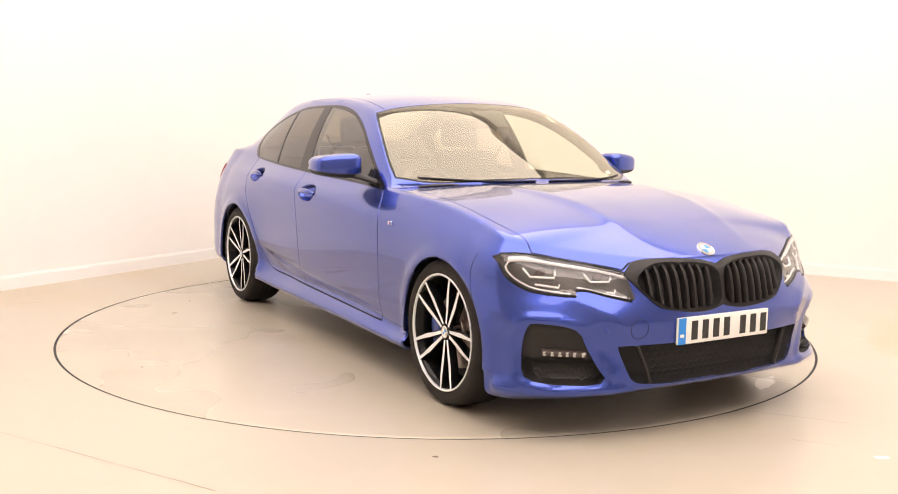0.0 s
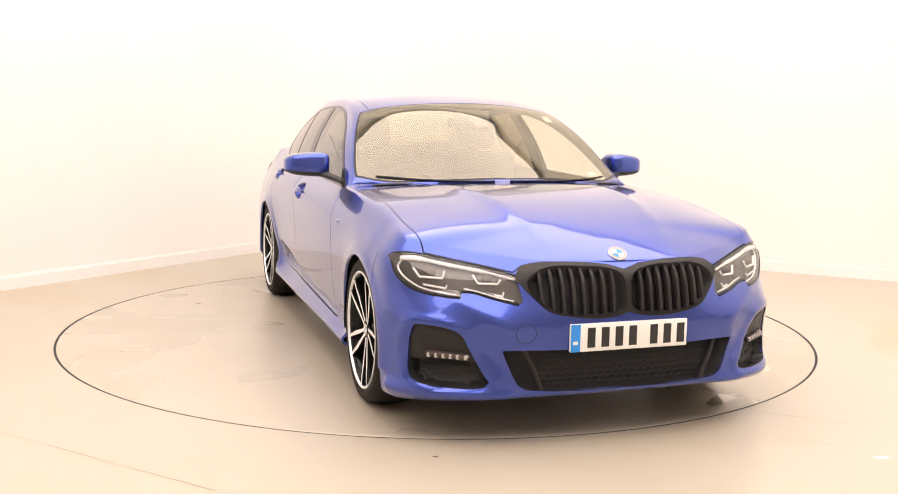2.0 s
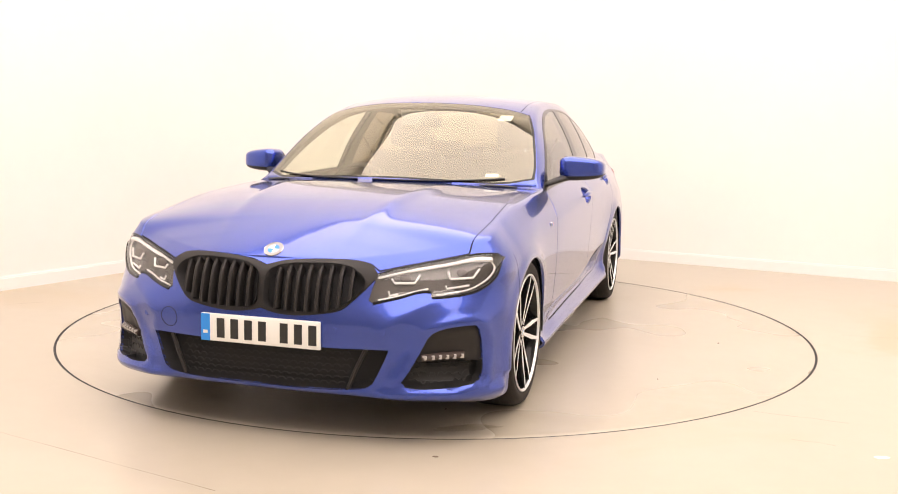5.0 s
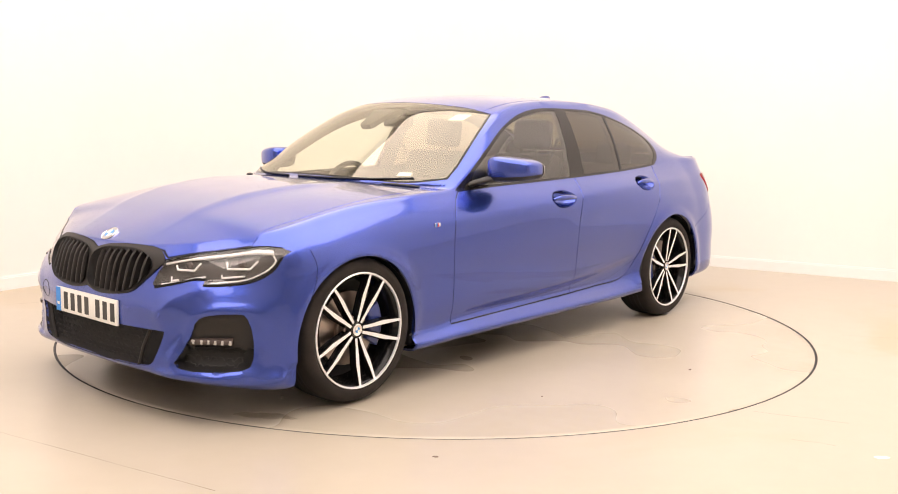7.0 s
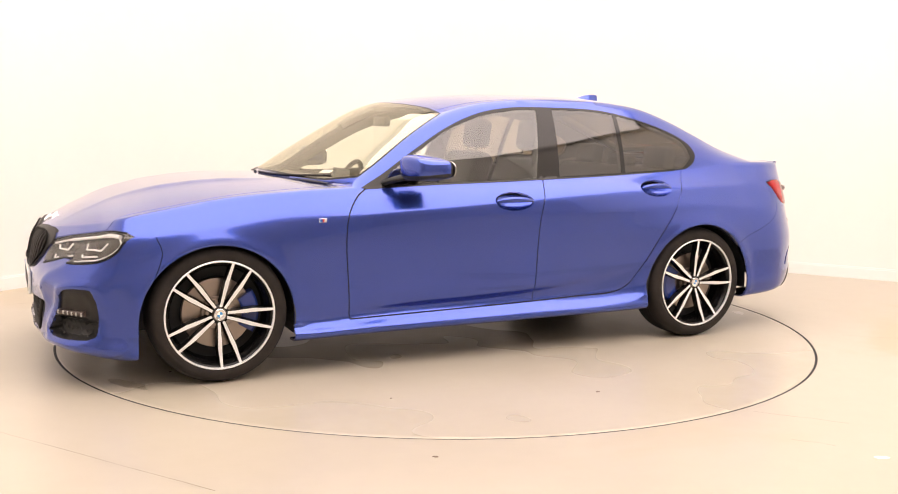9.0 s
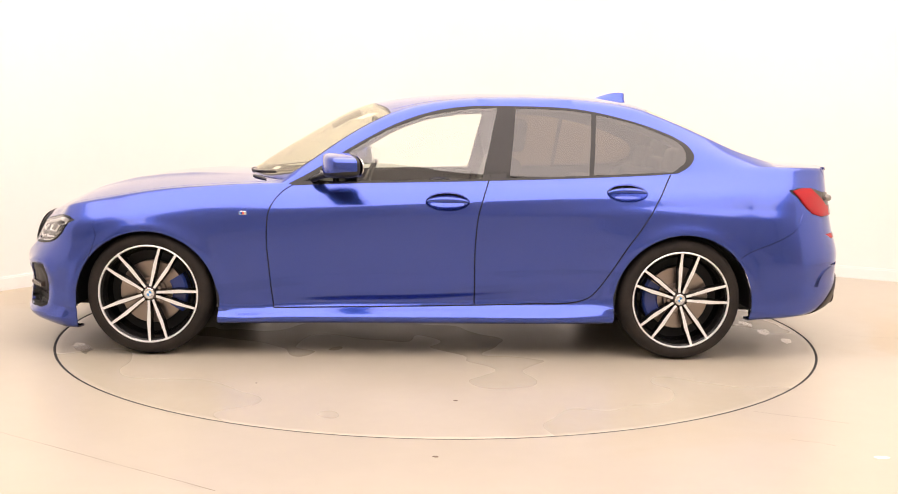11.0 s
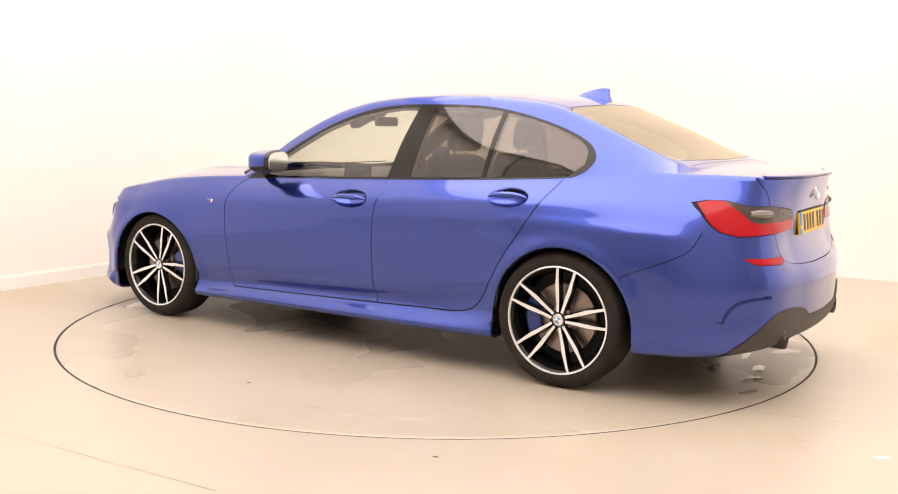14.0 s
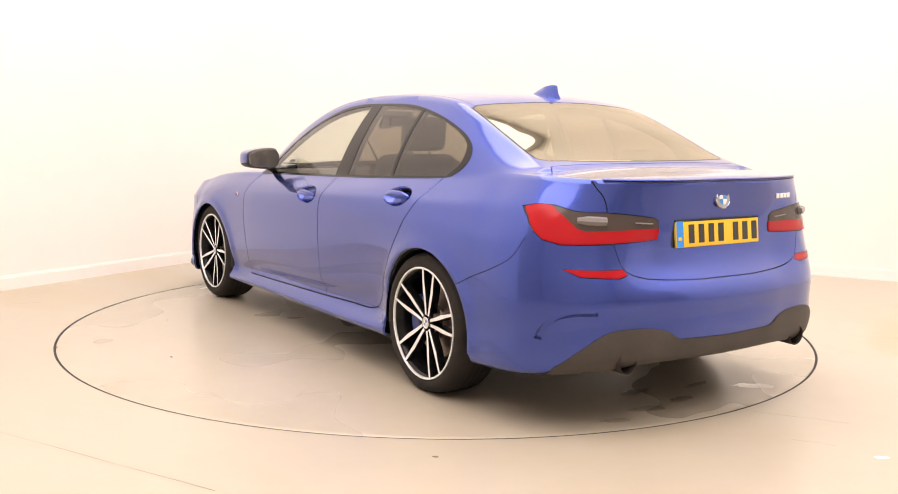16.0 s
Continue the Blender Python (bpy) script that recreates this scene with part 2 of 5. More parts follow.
    for x0, y0, x1, y1 in ((-1.95, -2.12, -0.75, -2.82), (1.42, -1.82, 1.78, -1.98), (1.45, -2.20, 1.60, -2.27), (-3.0, 0.35, -2.7, 0.5), (2.5, -0.2, 2.9, -0.3)):
        d = Vector((y0 - y1, x1 - x0, 0)).normalized() * 0.0022
        steps = 12
        rows = []
        for k in range(steps + 1):
            p = Vector((x0 + (x1 - x0) * k / steps, y0 + (y1 - y0) * k / steps, 0.0008)) + d * 4 * noise.noise((x0, k * 0.3, 0))
            w = d * (0.3 + abs(noise.noise((y0, k * 0.7, 1)))) 
            rows.append((bm.verts.new(p - w), bm.verts.new(p + w)))
        for r, s in zip(rows, rows[1:]):
            bm.faces.new((r[0], s[0], s[1], r[1]))
    tagged(part("floor_scratches", bm, material("floor_scratch", (0.2, 0.165, 0.125), 0.6)), "fine brownish scratches in the floor paint", "scratches", kind="stuff")
    for x, y, r, tone in ((0.0, -2.46, 0.012, (0.16, 0.12, 0.09)), (1.72, -2.41, 0.03, (0.75, 0.72, 0.66)), (1.60, -2.9, 0.012, (0.2, 0.16, 0.12)), (-2.1, -1.7, 0.012, (0.25, 0.2, 0.15))):
        bm = bmesh.new()
        ring = [bm.verts.new((x + r * (1 + 0.5 * noise.noise((k, x, y))) * math.cos(k), y + 0.6 * r * (1 + 0.5 * noise.noise((k, y, x))) * math.sin(k), 0.002)) for k in [2 * math.pi * i / 9 for i in range(9)]]
        low = [bm.verts.new((v.co.x, v.co.y, 0.0)) for v in ring]
        bm.faces.new(ring)
        for k in range(9):
            bm.faces.new((low[k], low[(k + 1) % 9], ring[(k + 1) % 9], ring[k]))
        tagged(part("paint_chip", bm, material("chip", tone, 0.7)), "small loose paint chip lying on the floor", "paint chip", "paint chips on the floor")


def build_turntable():
    table = new("turntable")
    bm = bmesh.new()
    lathe(bm, [(0.0005, 0.0), (0.7, 0.0), (1.5, 0.0), (TABLE_RADIUS - 0.04, 0.0), (TABLE_RADIUS - 0.04, -0.05), (0.0005, -0.05)], 160, "z")
    bmesh.ops.recalc_face_normals(bm, faces=bm.faces[:])
    part("table_top", bm, TABLE_TOP, table, angle=30)
    bm = bmesh.new()
    lathe(bm, [(TABLE_RADIUS - 0.0402, 0.0), (TABLE_RADIUS - 0.013, 0.0), (TABLE_RADIUS - 0.008, -0.002), (TABLE_RADIUS - 0.008, -0.05)], 160, "z")
    bmesh.ops.recalc_face_normals(bm, faces=bm.faces[:])
    part("edge_ring", bm, TABLE_TOP, table, angle=30)
    for x, y, r in ((-0.05, 1.72, 0.012), (0.9, 1.45, 0.007), (-1.4, -1.2, 0.009), (1.75, 0.6, 0.008), (0.3, -1.9, 0.008)):
        bm = bmesh.new()
        lathe(bm, [(0.0005, 0.003), (r * 0.7, 0.0025), (r, 0.0)], 9, "z", pose(x, y, 0) @ Matrix.Diagonal((1, 0.6, 1, 1)))
        part("grit", bm, material("grit", (0.14, 0.1, 0.08), 0.8), table)
    # damp patches where water dripped off the car
    for x, y, a, b, turn in ((-1.86, -0.31, 0.09, 0.02, 100), (-2.03, 0.19, 0.09, 0.03, 80), (-1.80, 0.05, 0.10, 0.03, 95), (-2.02, -0.55, 0.10, 0.04, 60),
                            (1.97, 0.76, 0.14, 0.04, 120), (-2.0, -0.06, 0.08, 0.03, 100), (-2.08, 0.43, 0.07, 0.03, 75)):
        bm = bmesh.new()
        m = pose(x, y, 0, 0, 0, turn)
        rim = [m @ Vector((a * (1 + 0.35 * noise.noise((x * 3, 2 * math.cos(k), 2 * math.sin(k)))) * math.cos(k), b * (1 + 0.6 * noise.noise((y * 3, 3 * math.cos(k), 3 * math.sin(k)))) * math.sin(k), 0)) for k in [2 * math.pi * i / 40 for i in range(40)]]
        low = [bm.verts.new((p.x, p.y, 0.0003)) for p in rim]
        top = [bm.verts.new((x + (p.x - x) * 0.93, y + (p.y - y) * 0.93, 0.0006)) for p in rim]
        for k in range(40):
            bm.faces.new((low[k], low[(k + 1) % 40], top[(k + 1) % 40], top[k]))
        bm.faces.new(top)
        part("damp_patch", bm, DAMP, table, "thin film of water on the paint")
    return tagged(table, "round cream painted turntable set flush into the floor", "turntable")


DAMP = clear("water_film", (0.97, 0.95, 0.92), 0.03, 0.05)
TABLE_TOP = mottled(material("turntable_paint", (0.5, 0.45, 0.38), 0.3), (0.37, 0.33, 0.255), (0.435, 0.395, 0.318), 0.8, detail=2.0, bump=0.06, bump_scale=30.0, rough=(0.22, 0.34))


stained(TABLE_TOP, (0.29, 0.23, 0.15), 0.9, 0.5, 0.72, 0.25)
build_room()
TURNTABLE = build_turntable()


# ---- the car's skin ----
# x forward, y to its left, z up, from the middle of the wheelbase on the ground; the left half is built, then mirrored
AXLE, FRONT_HUB_Z, REAR_HUB_Z = 1.4255, 0.333, 0.329

# stations round the car from the nose's middle to the tail's middle: plan place, outward direction, and the section as (inset, height)
STATIONS = [
    (2.228, 0.00, 0, "15,18.5 3,19.5 0,25 0,38 0,49 1.2,59 3.4,66.5 8,71.6"),
    (2.222, 0.30, 5, "15,18.5 3,19.5 0,25 0,38 0,49 2.2,59 5,67 9.8,72.2"),
    (2.16, 0.58, 25, "15,17.5 3,18.5 0.5,24 1.5,38 0,49 5,60 9,68 15,74.2"),
    (2.035, 0.785, 47, "15,15 3,16.5 0,22 1.5,36 0,49 4.5,60 8.5,69 16,76.5"),
    (1.87, 0.888, 75, "12,13.5 2,15 0,22 0,36 0,50 1.4,60 2.6,70 8.5,79.5"),
    (1.62, 0.912, 88, "10,15 2,16 0,22 0,36 0,50 0,62 1.5,73 9.5,84"),
    (1.42, 0.914, 90, "10,16 2,17 0,23 0,38 0,52 0,65 2,76 10,87.5"),
    (1.05, 0.908, 90, "12,16.5 3,17.5 0.3,21 4,27 2.2,40 0.5,62 2,79 9,91"),
    (0.65, 0.905, 90, "12,17 3,18 0,21.5 4.4,28 1.8,40 0,65 1.8,82 10,93"),
    (-0.20, 0.905, 90, "12,18 3,18.5 0,22 4.6,29 1.8,41 0,68 1,84.5 9.5,95.4"),
    (-0.90, 0.905, 90, "12,18.5 3,19 0,22.5 4,31 1.4,50 0,70 2.2,87.5 11,98"),
    (-1.42, 0.918, 90, "10,20 2,21 0,25 0,40 0,55 0,69 5,87 16,101"),
    (-1.80, 0.907, 93, "12,21 3,22 0,27 0,40 0,54 1,70 7,88 18,104"),
    (-2.13, 0.865, 107, "10,23 2,25 0,32 0,43 0,56 2,70 7,88 16,104.5"),
    (-2.335, 0.71, 134, "12,26 3,28 0,36 0,46 0,58 3.5,72 7,88 11,104"),
    (-2.43, 0.37, 165, "15,28 3,30 0,38 0,48 0,58 7,70 8,86 6,103.8"),
    (-2.455, 0.00, 180, "15,28 3,30 0,38 0,48 0,58 8,70 9.5,86 5.5,103.8"),
]


def section_net():
    net = []
    for x, y, a, text in STATIONS:
        nx, ny = math.cos(radians(a)), math.sin(radians(a))
        net.append([(x - nx * float(d) / 100, max(0.0, y - ny * float(d) / 100) if y else 0.0, float(z) / 100) for d, z in (q.split(",") for q in text.split())])
    net = np.array(net)
    flip = np.array([1, -1, 1])
    return np.concatenate([net[2:0:-1] * flip, net, net[-2:-4:-1] * flip])


def spline(keys, values, at):
    """Smooth curve through values (n, ...) at keys, by finite-difference tangents (steep overshoots limited)."""
    keys, values, at = np.asarray(keys, float), np.asarray(values, float), np.asarray(at, float)
    shape = (-1,) + (1,) * (values.ndim - 1)
    step = np.diff(keys).reshape(shape)
    slope = np.diff(values, axis=0) / step
    tangent = np.empty_like(values)
    tangent[0], tangent[-1] = slope[0], slope[-1]
    tangent[1:-1] = (slope[:-1] * step[1:] + slope[1:] * step[:-1]) / (step[:-1] + step[1:])
    i = np.clip(np.searchsorted(keys, at, side="right") - 1, 0, len(keys) - 2)
    h = (keys[i + 1] - keys[i]).reshape(shape)
    t = ((at - keys[i]) / (keys[i + 1] - keys[i])).reshape(shape)
    return ((1 + 2 * t) * (1 - t) ** 2 * values[i] + t * (1 - t) ** 2 * h * tangent[i] + t * t * (3 - 2 * t) * values[i + 1] + t * t * (t - 1) * h * tangent[i + 1])


def curve(text):
    """A smooth function through 'x,y x,y ...'."""
    pts = np.array(sorted(tuple(map(float, q.split(","))) for q in text.split()))
    return lambda x: spline(pts[:, 0], pts[:, 1], np.atleast_1d(x))


NET = section_net()
PLAN = np.concatenate([[0], np.cumsum(np.linalg.norm(np.diff(NET[:, 4, :2], axis=0), axis=1))])
FIRST, LAST = PLAN[2], PLAN[-3]
U_STEPS, V_STEPS = 280, 60


def wrap_points(steps_u, steps_v):
    around = spline(PLAN, NET, np.linspace(FIRST, LAST, steps_u))
    rows = np.arange(8.0)
    return np.stack([spline(rows, column, np.linspace(0, 7, steps_v)) for column in around])


SHOULDER = curve("1.3,0.77 0.9,0.785 0.4,0.808 -0.2,0.845 -0.8,0.875 -1.3,0.893 -1.8,0.915 -2.1,0.93")

LOW_CREASE = curve("1.0,0.30 0.6,0.325 0.0,0.35 -0.4,0.375 -0.8,0.42 -1.0,0.46 -1.2,0.51")
HAUNCH = curve("-0.5,0.79 -0.9,0.80 -1.3,0.80 -1.7,0.785 -2.1,0.77")
NOSE_RIDGE = [(0.66, 0.575), (0.55, 0.515), (0.49, 0.45), (0.515, 0.395)]

FOG_RIM = [(0.565, 0.262), (0.62, 0.36), (0.675, 0.452), (0.75, 0.475), (0.818, 0.474), (0.833, 0.40), (0.83, 0.255), (0.74, 0.236), (0.58, 0.243)]


def reach(u, v, p, q):
    """How far a point lies from a stretch p to q."""
    dx, dy = q[0] - p[0], q[1] - p[1]
    t = min(1.0, max(0.0, ((u - p[0]) * dx + (v - p[1]) * dy) / (dx * dx + dy * dy)))
    return math.hypot(u - p[0] - t * dx, v - p[1] - t * dy)


def with_creases(grid):
    """A fine crease along the shoulder, a second one low on the doors, and flared lips round the wheel openings."""
    out = grid.copy()
    for i in range(grid.shape[0]):
        for j in range(grid.shape[1]):
            x, y, z = grid[i, j]
            if x > 1.86 and 0.4 < y < 0.9 and 0.13 < z < 0.6:
                tx, ty = grid[min(i + 1, len(grid) - 1), j, :2] - grid[i - 1, j, :2]
                size = math.hypot(tx, ty)
                edge = min(reach(y, z, FOG_RIM[k - 1], FOG_RIM[k]) for k in range(len(FOG_RIM)))
                fold = 0.010 * math.exp(-((edge - 0.02) / 0.016) ** 2)
                off = min(reach(y, z, NOSE_RIDGE[k], NOSE_RIDGE[k + 1]) for k in range(3))
                fold += 0.012 * math.exp(-off / 0.03)
                if z < 0.25:
                    fold += 0.02 * min(1.0, (y - 0.4) / 0.15) * math.exp(-((z - 0.2) / 0.03) ** 2)
                out[i, j, 0], out[i, j, 1] = x + fold * ty / size, y - fold * tx / size
                continue
            if y < 0.5 or abs(x) > 2.1:
                continue
            fade = min(1.0, max(0.0, (1.15 - x) / 0.5)) * min(1.0, max(0.0, (x + 2.05) / 0.4))
            gap = z - float(SHOULDER(x)[0])
            lift = 0.009 * fade * math.exp(-abs(gap) / (0.022 if gap > 0 else 0.05))
            under = float(LOW_CREASE(x)[0]) - z
            if -1.12 < x < 0.95 and under > 0:
                ease = min(1.0, (0.95 - x) / 0.5) * min(1.0, (x + 1.12) / 0.2)
                lift -= 0.013 * ease * min(1.0, under / 0.035) * min(1.0, max(0.0, (z - 0.25) / 0.05))
            haunch = z - float(HAUNCH(x)[0])
            if -2.1 < x < -0.35:
                lift += 0.008 * min(1.0, (-0.35 - x) / 0.5) * min(1.0, (x + 2.1) / 0.15) * math.exp(-abs(haunch) / (0.02 if haunch > 0 else 0.06))
            for cx, cz, r in ((1.432, 0.30, 0.372), (-1.437, 0.31, 0.375)):
                far = math.hypot(x - cx, z - cz) - r
                if z > cz - 0.05:
                    lift += 0.010 * math.exp(-((far - 0.012) / 0.034) ** 2)
            out[i, j, 1] = y + lift
    return out


WRAP = with_creases(wrap_points(U_STEPS + 1, V_STEPS + 1))
WRAP[0, :, 1] = WRAP[-1, :, 1] = 0.0
EDGE = WRAP[:, -1]

# cant rail and middle line of the greenhouse, by the belt's x
RAIL_Y = curve("0.73,0.775 0.56,0.738 0.39,0.694 0.17,0.64 -0.05,0.605 -0.25,0.59 -0.5,0.583 -0.75,0.58 -1,0.575 -1.2,0.575 -1.4,0.585 -1.6,0.6 -1.8,0.612 -2,0.63")
RAIL_Z = curve("0.73,0.94 0.56,1.058 0.39,1.176 0.17,1.292 -0.05,1.36 -0.25,1.388 -0.5,1.401 -0.75,1.4 -1,1.386 -1.2,1.357 -1.4,1.292 -1.6,1.207 -1.8,1.122 -2,1.06")
TOP_X = curve("0.73,1.02 0.56,0.83 0.39,0.62 0.17,0.37 -0.05,0.1 -0.25,-0.18 -0.5,-0.48 -0.75,-0.75 -1,-1.03 -1.2,-1.26 -1.4,-1.44 -1.6,-1.62 -1.8,-1.81 -2,-2.0")
TOP_Z = curve("0.73,0.96 0.56,1.085 0.39,1.21 0.17,1.345 -0.05,1.41 -0.25,1.436 -0.5,1.444 -0.75,1.441 -1,1.427 -1.2,1.396 -1.4,1.325 -1.6,1.25 -1.8,1.155 -2,1.075")
HOOD_Z = curve("2.16,0.714 2.1,0.75 2.04,0.781 1.93,0.83 1.7,0.903 1.46,0.942 1.16,0.96 1.0,0.963 0.6,0.97")
DECK_Z = curve("-2.5,1.036 -2.40,1.04 -2.36,1.05 -2.3,1.054 -2.13,1.062 -2.0,1.075 -1.9,1.09")

HOOD_BACK, DECK_FRONT = 0.73, -1.99


def strip_across(edge):
    """From a point of the belt or fender edge to the car's middle: the points of one section."""
    x, y, z = edge
    n = 34
    if x >= HOOD_BACK:
        back = max(0.0, (1.25 - x) / (1.25 - HOOD_BACK)) ** 1.5 * 0.29
        out = []
        for k in range(n + 1):
            s = 1 - k / n
            px = x + back * (1 - s * s)
            middle = float(HOOD_Z(px)[0])
            pz = z + (middle - z) * (1 - s ** 2.3)
            fade = min(1.0, max(0.0, (2.12 - px) / 0.5))
            fade *= min(1.0, max(0.0, (px - 0.98) / 0.3))
            aside = s * y - 0.37 - 0.13 * (1.4 - px)
            pz += 0.013 * fade * math.exp(-abs(aside) / (0.035 if aside > 0 else 0.13)) * (1 - s ** 6)
            out.append((px, y * s, pz))
        return out
    if x <= DECK_FRONT:
        middle = float(DECK_Z(x)[0])
        return [(x, y * s, z + (middle - z) * (1 - s ** 2.6)) for s in [1 - k / n for k in range(n + 1)]]
    ry, rz, tx, tz = float(RAIL_Y(x)[0]), float(RAIL_Z(x)[0]), float(TOP_X(x)[0]), float(TOP_Z(x)[0])
    out = []
    for k in range(15):
        s = k / 14
        bulge = 0.022 * math.sin(math.pi * s) * min(1.0, (rz - z) / 0.3)
        out.append((x, y + (ry - y) * s + bulge, z + (rz - z) * s + 0.3 * bulge))
    for k in range(1, 21):
        s = 1 - k / 20
        out.append((tx + (x - tx) * s * s, ry * s, rz + (tz - rz) * (1 - s ** 2.5)))
    return out


# ---- cutting the skin along its joints ----
def cut(bm, poly, axes, keep, mark=None, layer=None, closed=True):
    """Splits the faces that pass keep() along a 2D polygon seen along the third axis, and marks those inside."""
    a, b = axes
    third = 3 - a - b
    xs, ys = [p[0] for p in poly], [p[1] for p in poly]
    lo, hi = (min(xs) - 0.03, min(ys) - 0.03), (max(xs) + 0.03, max(ys) + 0.03)

    def span(f):
        us, ws = [v.co[a] for v in f.verts], [v.co[b] for v in f.verts]
        return min(us), max(us), min(ws), max(ws)

    near = {}
    for f in bm.faces:
        s = span(f)
        if s[1] > lo[0] and s[0] < hi[0] and s[3] > lo[1] and s[2] < hi[1] and keep(f):
            near[f] = s
    n = len(poly)
    for i in range(n):
        p, q = poly[i], poly[(i + 1) % n]
        u0, u1, w0, w1 = min(p[0], q[0]) - 1e-4, max(p[0], q[0]) + 1e-4, min(p[1], q[1]) - 1e-4, max(p[1], q[1]) + 1e-4
        sub = [f for f, s in near.items() if s[1] > u0 and s[0] < u1 and s[3] > w0 and s[2] < w1]
        if not sub:
            continue
        normal, at = Vector((0, 0, 0)), Vector((0, 0, 0))
        normal[a], normal[b] = q[1] - p[1], p[0] - q[0]
        at[a], at[b] = p[0], p[1]
        if normal.length < 1e-7:
            continue
        for f in sub:
            del near[f]
        geom = list({v for f in sub for v in f.verts}) + list({e for f in sub for e in f.edges}) + sub
        got = bmesh.ops.bisect_plane(bm, geom=geom, dist=1e-5, plane_co=at, plane_no=normal.normalized())
        for g in got["geom"]:
            if isinstance(g, bmesh.types.BMFace):
                near[g] = span(g)
    if mark is not None:
        for f in near:
            c = f.calc_center_median()
            if inside(c[a], c[b], poly):
                f[layer] = mark


def inside(x, y, poly):
    hit, n = False, len(poly)
    for i in range(n):
        (x0, y0), (x1, y1) = poly[i], poly[i - 1]
        if (y0 > y) != (y1 > y) and x < (x1 - x0) * (y - y0) / (y1 - y0) + x0:
            hit = not hit
    return hit


def smooth_line(text, per=6, closed=False):
    """A smooth polyline through 'u,v u,v ...'."""
    pts = [tuple(map(float, q.split(","))) for q in text.split()]
    if closed:
        pts = pts[-2:] + pts + pts[:2]
    arr = np.array(pts)
    key = np.concatenate([[0], np.cumsum(np.maximum(1e-4, np.linalg.norm(np.diff(arr, axis=0), axis=1)) ** 0.6)])
    a, b = (2, len(pts) - 2) if closed else (0, len(pts) - 1)
    at = np.concatenate([np.linspace(key[i], key[i + 1], per, endpoint=False) for i in range(a, b)] + ([] if closed else [[key[-1]]]))
    return [tuple(p) for p in spline(key, arr, at)]


def corners(text):
    return [tuple(map(float, q.split(","))) for q in text.split()]


def ribbon(line, width):
    """The closed outline of a thin band along a line."""
    arr = np.array(line)
    d = np.gradient(arr, axis=0)
    d /= np.maximum(1e-9, np.linalg.norm(d, axis=1))[:, None]
    side = np.stack([-d[:, 1], d[:, 0]], 1) * width / 2
    return [tuple(p) for p in np.concatenate([arr + side, (arr - side)[::-1]])]


def outset(poly, d):
    """A closed outline grown by d, with blunted corners."""
    arr = np.array(poly)
    area = sum(arr[i - 1][0] * arr[i][1] - arr[i][0] * arr[i - 1][1] for i in range(len(arr)))
    e1, e2 = arr - np.roll(arr, 1, 0), np.roll(arr, -1, 0) - arr
    side = lambda e: np.stack([e[:, 1], -e[:, 0]], 1) / np.maximum(1e-9, np.linalg.norm(e, axis=1))[:, None]
    n = side(e1) + side(e2)
    n /= np.maximum(1e-6, np.linalg.norm(n, axis=1))[:, None]
    return [tuple(p) for p in arr + n * d * (1 if area > 0 else -1)]


def ellipse(cx, cy, rx, ry, steps=32):
    return [(cx + rx * math.cos(2 * math.pi * k / steps), cy + ry * math.sin(2 * math.pi * k / steps)) for k in range(steps)]


# outlines on the side (x, z)
ARCH_FRONT = [(1.432 + 0.372 * math.cos(t), 0.30 + 0.372 * math.sin(t)) for t in [math.pi * k / 40 for k in range(41)]] + [(1.06, 0.05), (1.804, 0.05)]
ARCH_REAR = [(-1.437 + 0.374 * math.cos(t), 0.31 + 0.376 * math.sin(t)) for t in [math.pi * k / 40 for k in range(41)]] + [(-1.811, 0.05), (-1.063, 0.05)]
WINDOW_BAND = smooth_line("0.69,0.925 0.575,0.988 0.365,1.12 0.155,1.237 -0.06,1.318 -0.265,1.352 -0.49,1.358 -0.84,1.35 -1.01,1.325 -1.175,1.286 -1.32,1.24 -1.425,1.195 -1.49,1.15 -1.515,1.1 -1.49,1.05 -1.42,1.008", 5) + smooth_line("-1.30,0.997 -0.9,0.976 -0.2,0.949 0.4,0.93 0.66,0.917", 4)
GLASS_FRONT = smooth_line("0.515,1.005 0.37,1.098 0.16,1.220 -0.06,1.300 -0.28,1.339", 5) + corners("-0.432,1.345 -0.345,0.964 0.45,0.940 0.56,0.948")
GLASS_REAR = corners("-0.492,0.972 -0.535,1.346") + smooth_line("-0.58,1.348 -0.84,1.338 -0.955,1.323", 4) + corners("-0.925,0.988")
GLASS_QUARTER = smooth_line("-0.98,1.319 -1.16,1.28 -1.3,1.235 -1.41,1.188", 4) + corners("-1.455,1.155 -1.472,1.12 -1.467,1.07 -1.39,1.012 -0.95,0.990")
SEAM_A = smooth_line("0.66,0.925 0.72,0.885 0.765,0.83 0.787,0.78 0.798,0.64 0.786,0.47 0.768,0.262", 5)
SEAM_B = smooth_line("-0.462,1.36 -0.42,1.16 -0.384,0.97 -0.35,0.87 -0.325,0.78 -0.309,0.6 -0.312,0.283", 5)
SEAM_C = smooth_line("-1.375,1.0 -1.31,0.90 -1.217,0.746 -1.12,0.605 -1.043,0.478 -0.985,0.385 -0.94,0.335 -0.865,0.305 -0.6,0.292 -0.31,0.283 0.2,0.272 0.768,0.262", 5)
DOOR_FRONT = SEAM_A[::1] + corners("-0.312,0.283") + SEAM_B[::-1] + corners("-0.2,1.42 0.2,1.35 0.66,1.1")
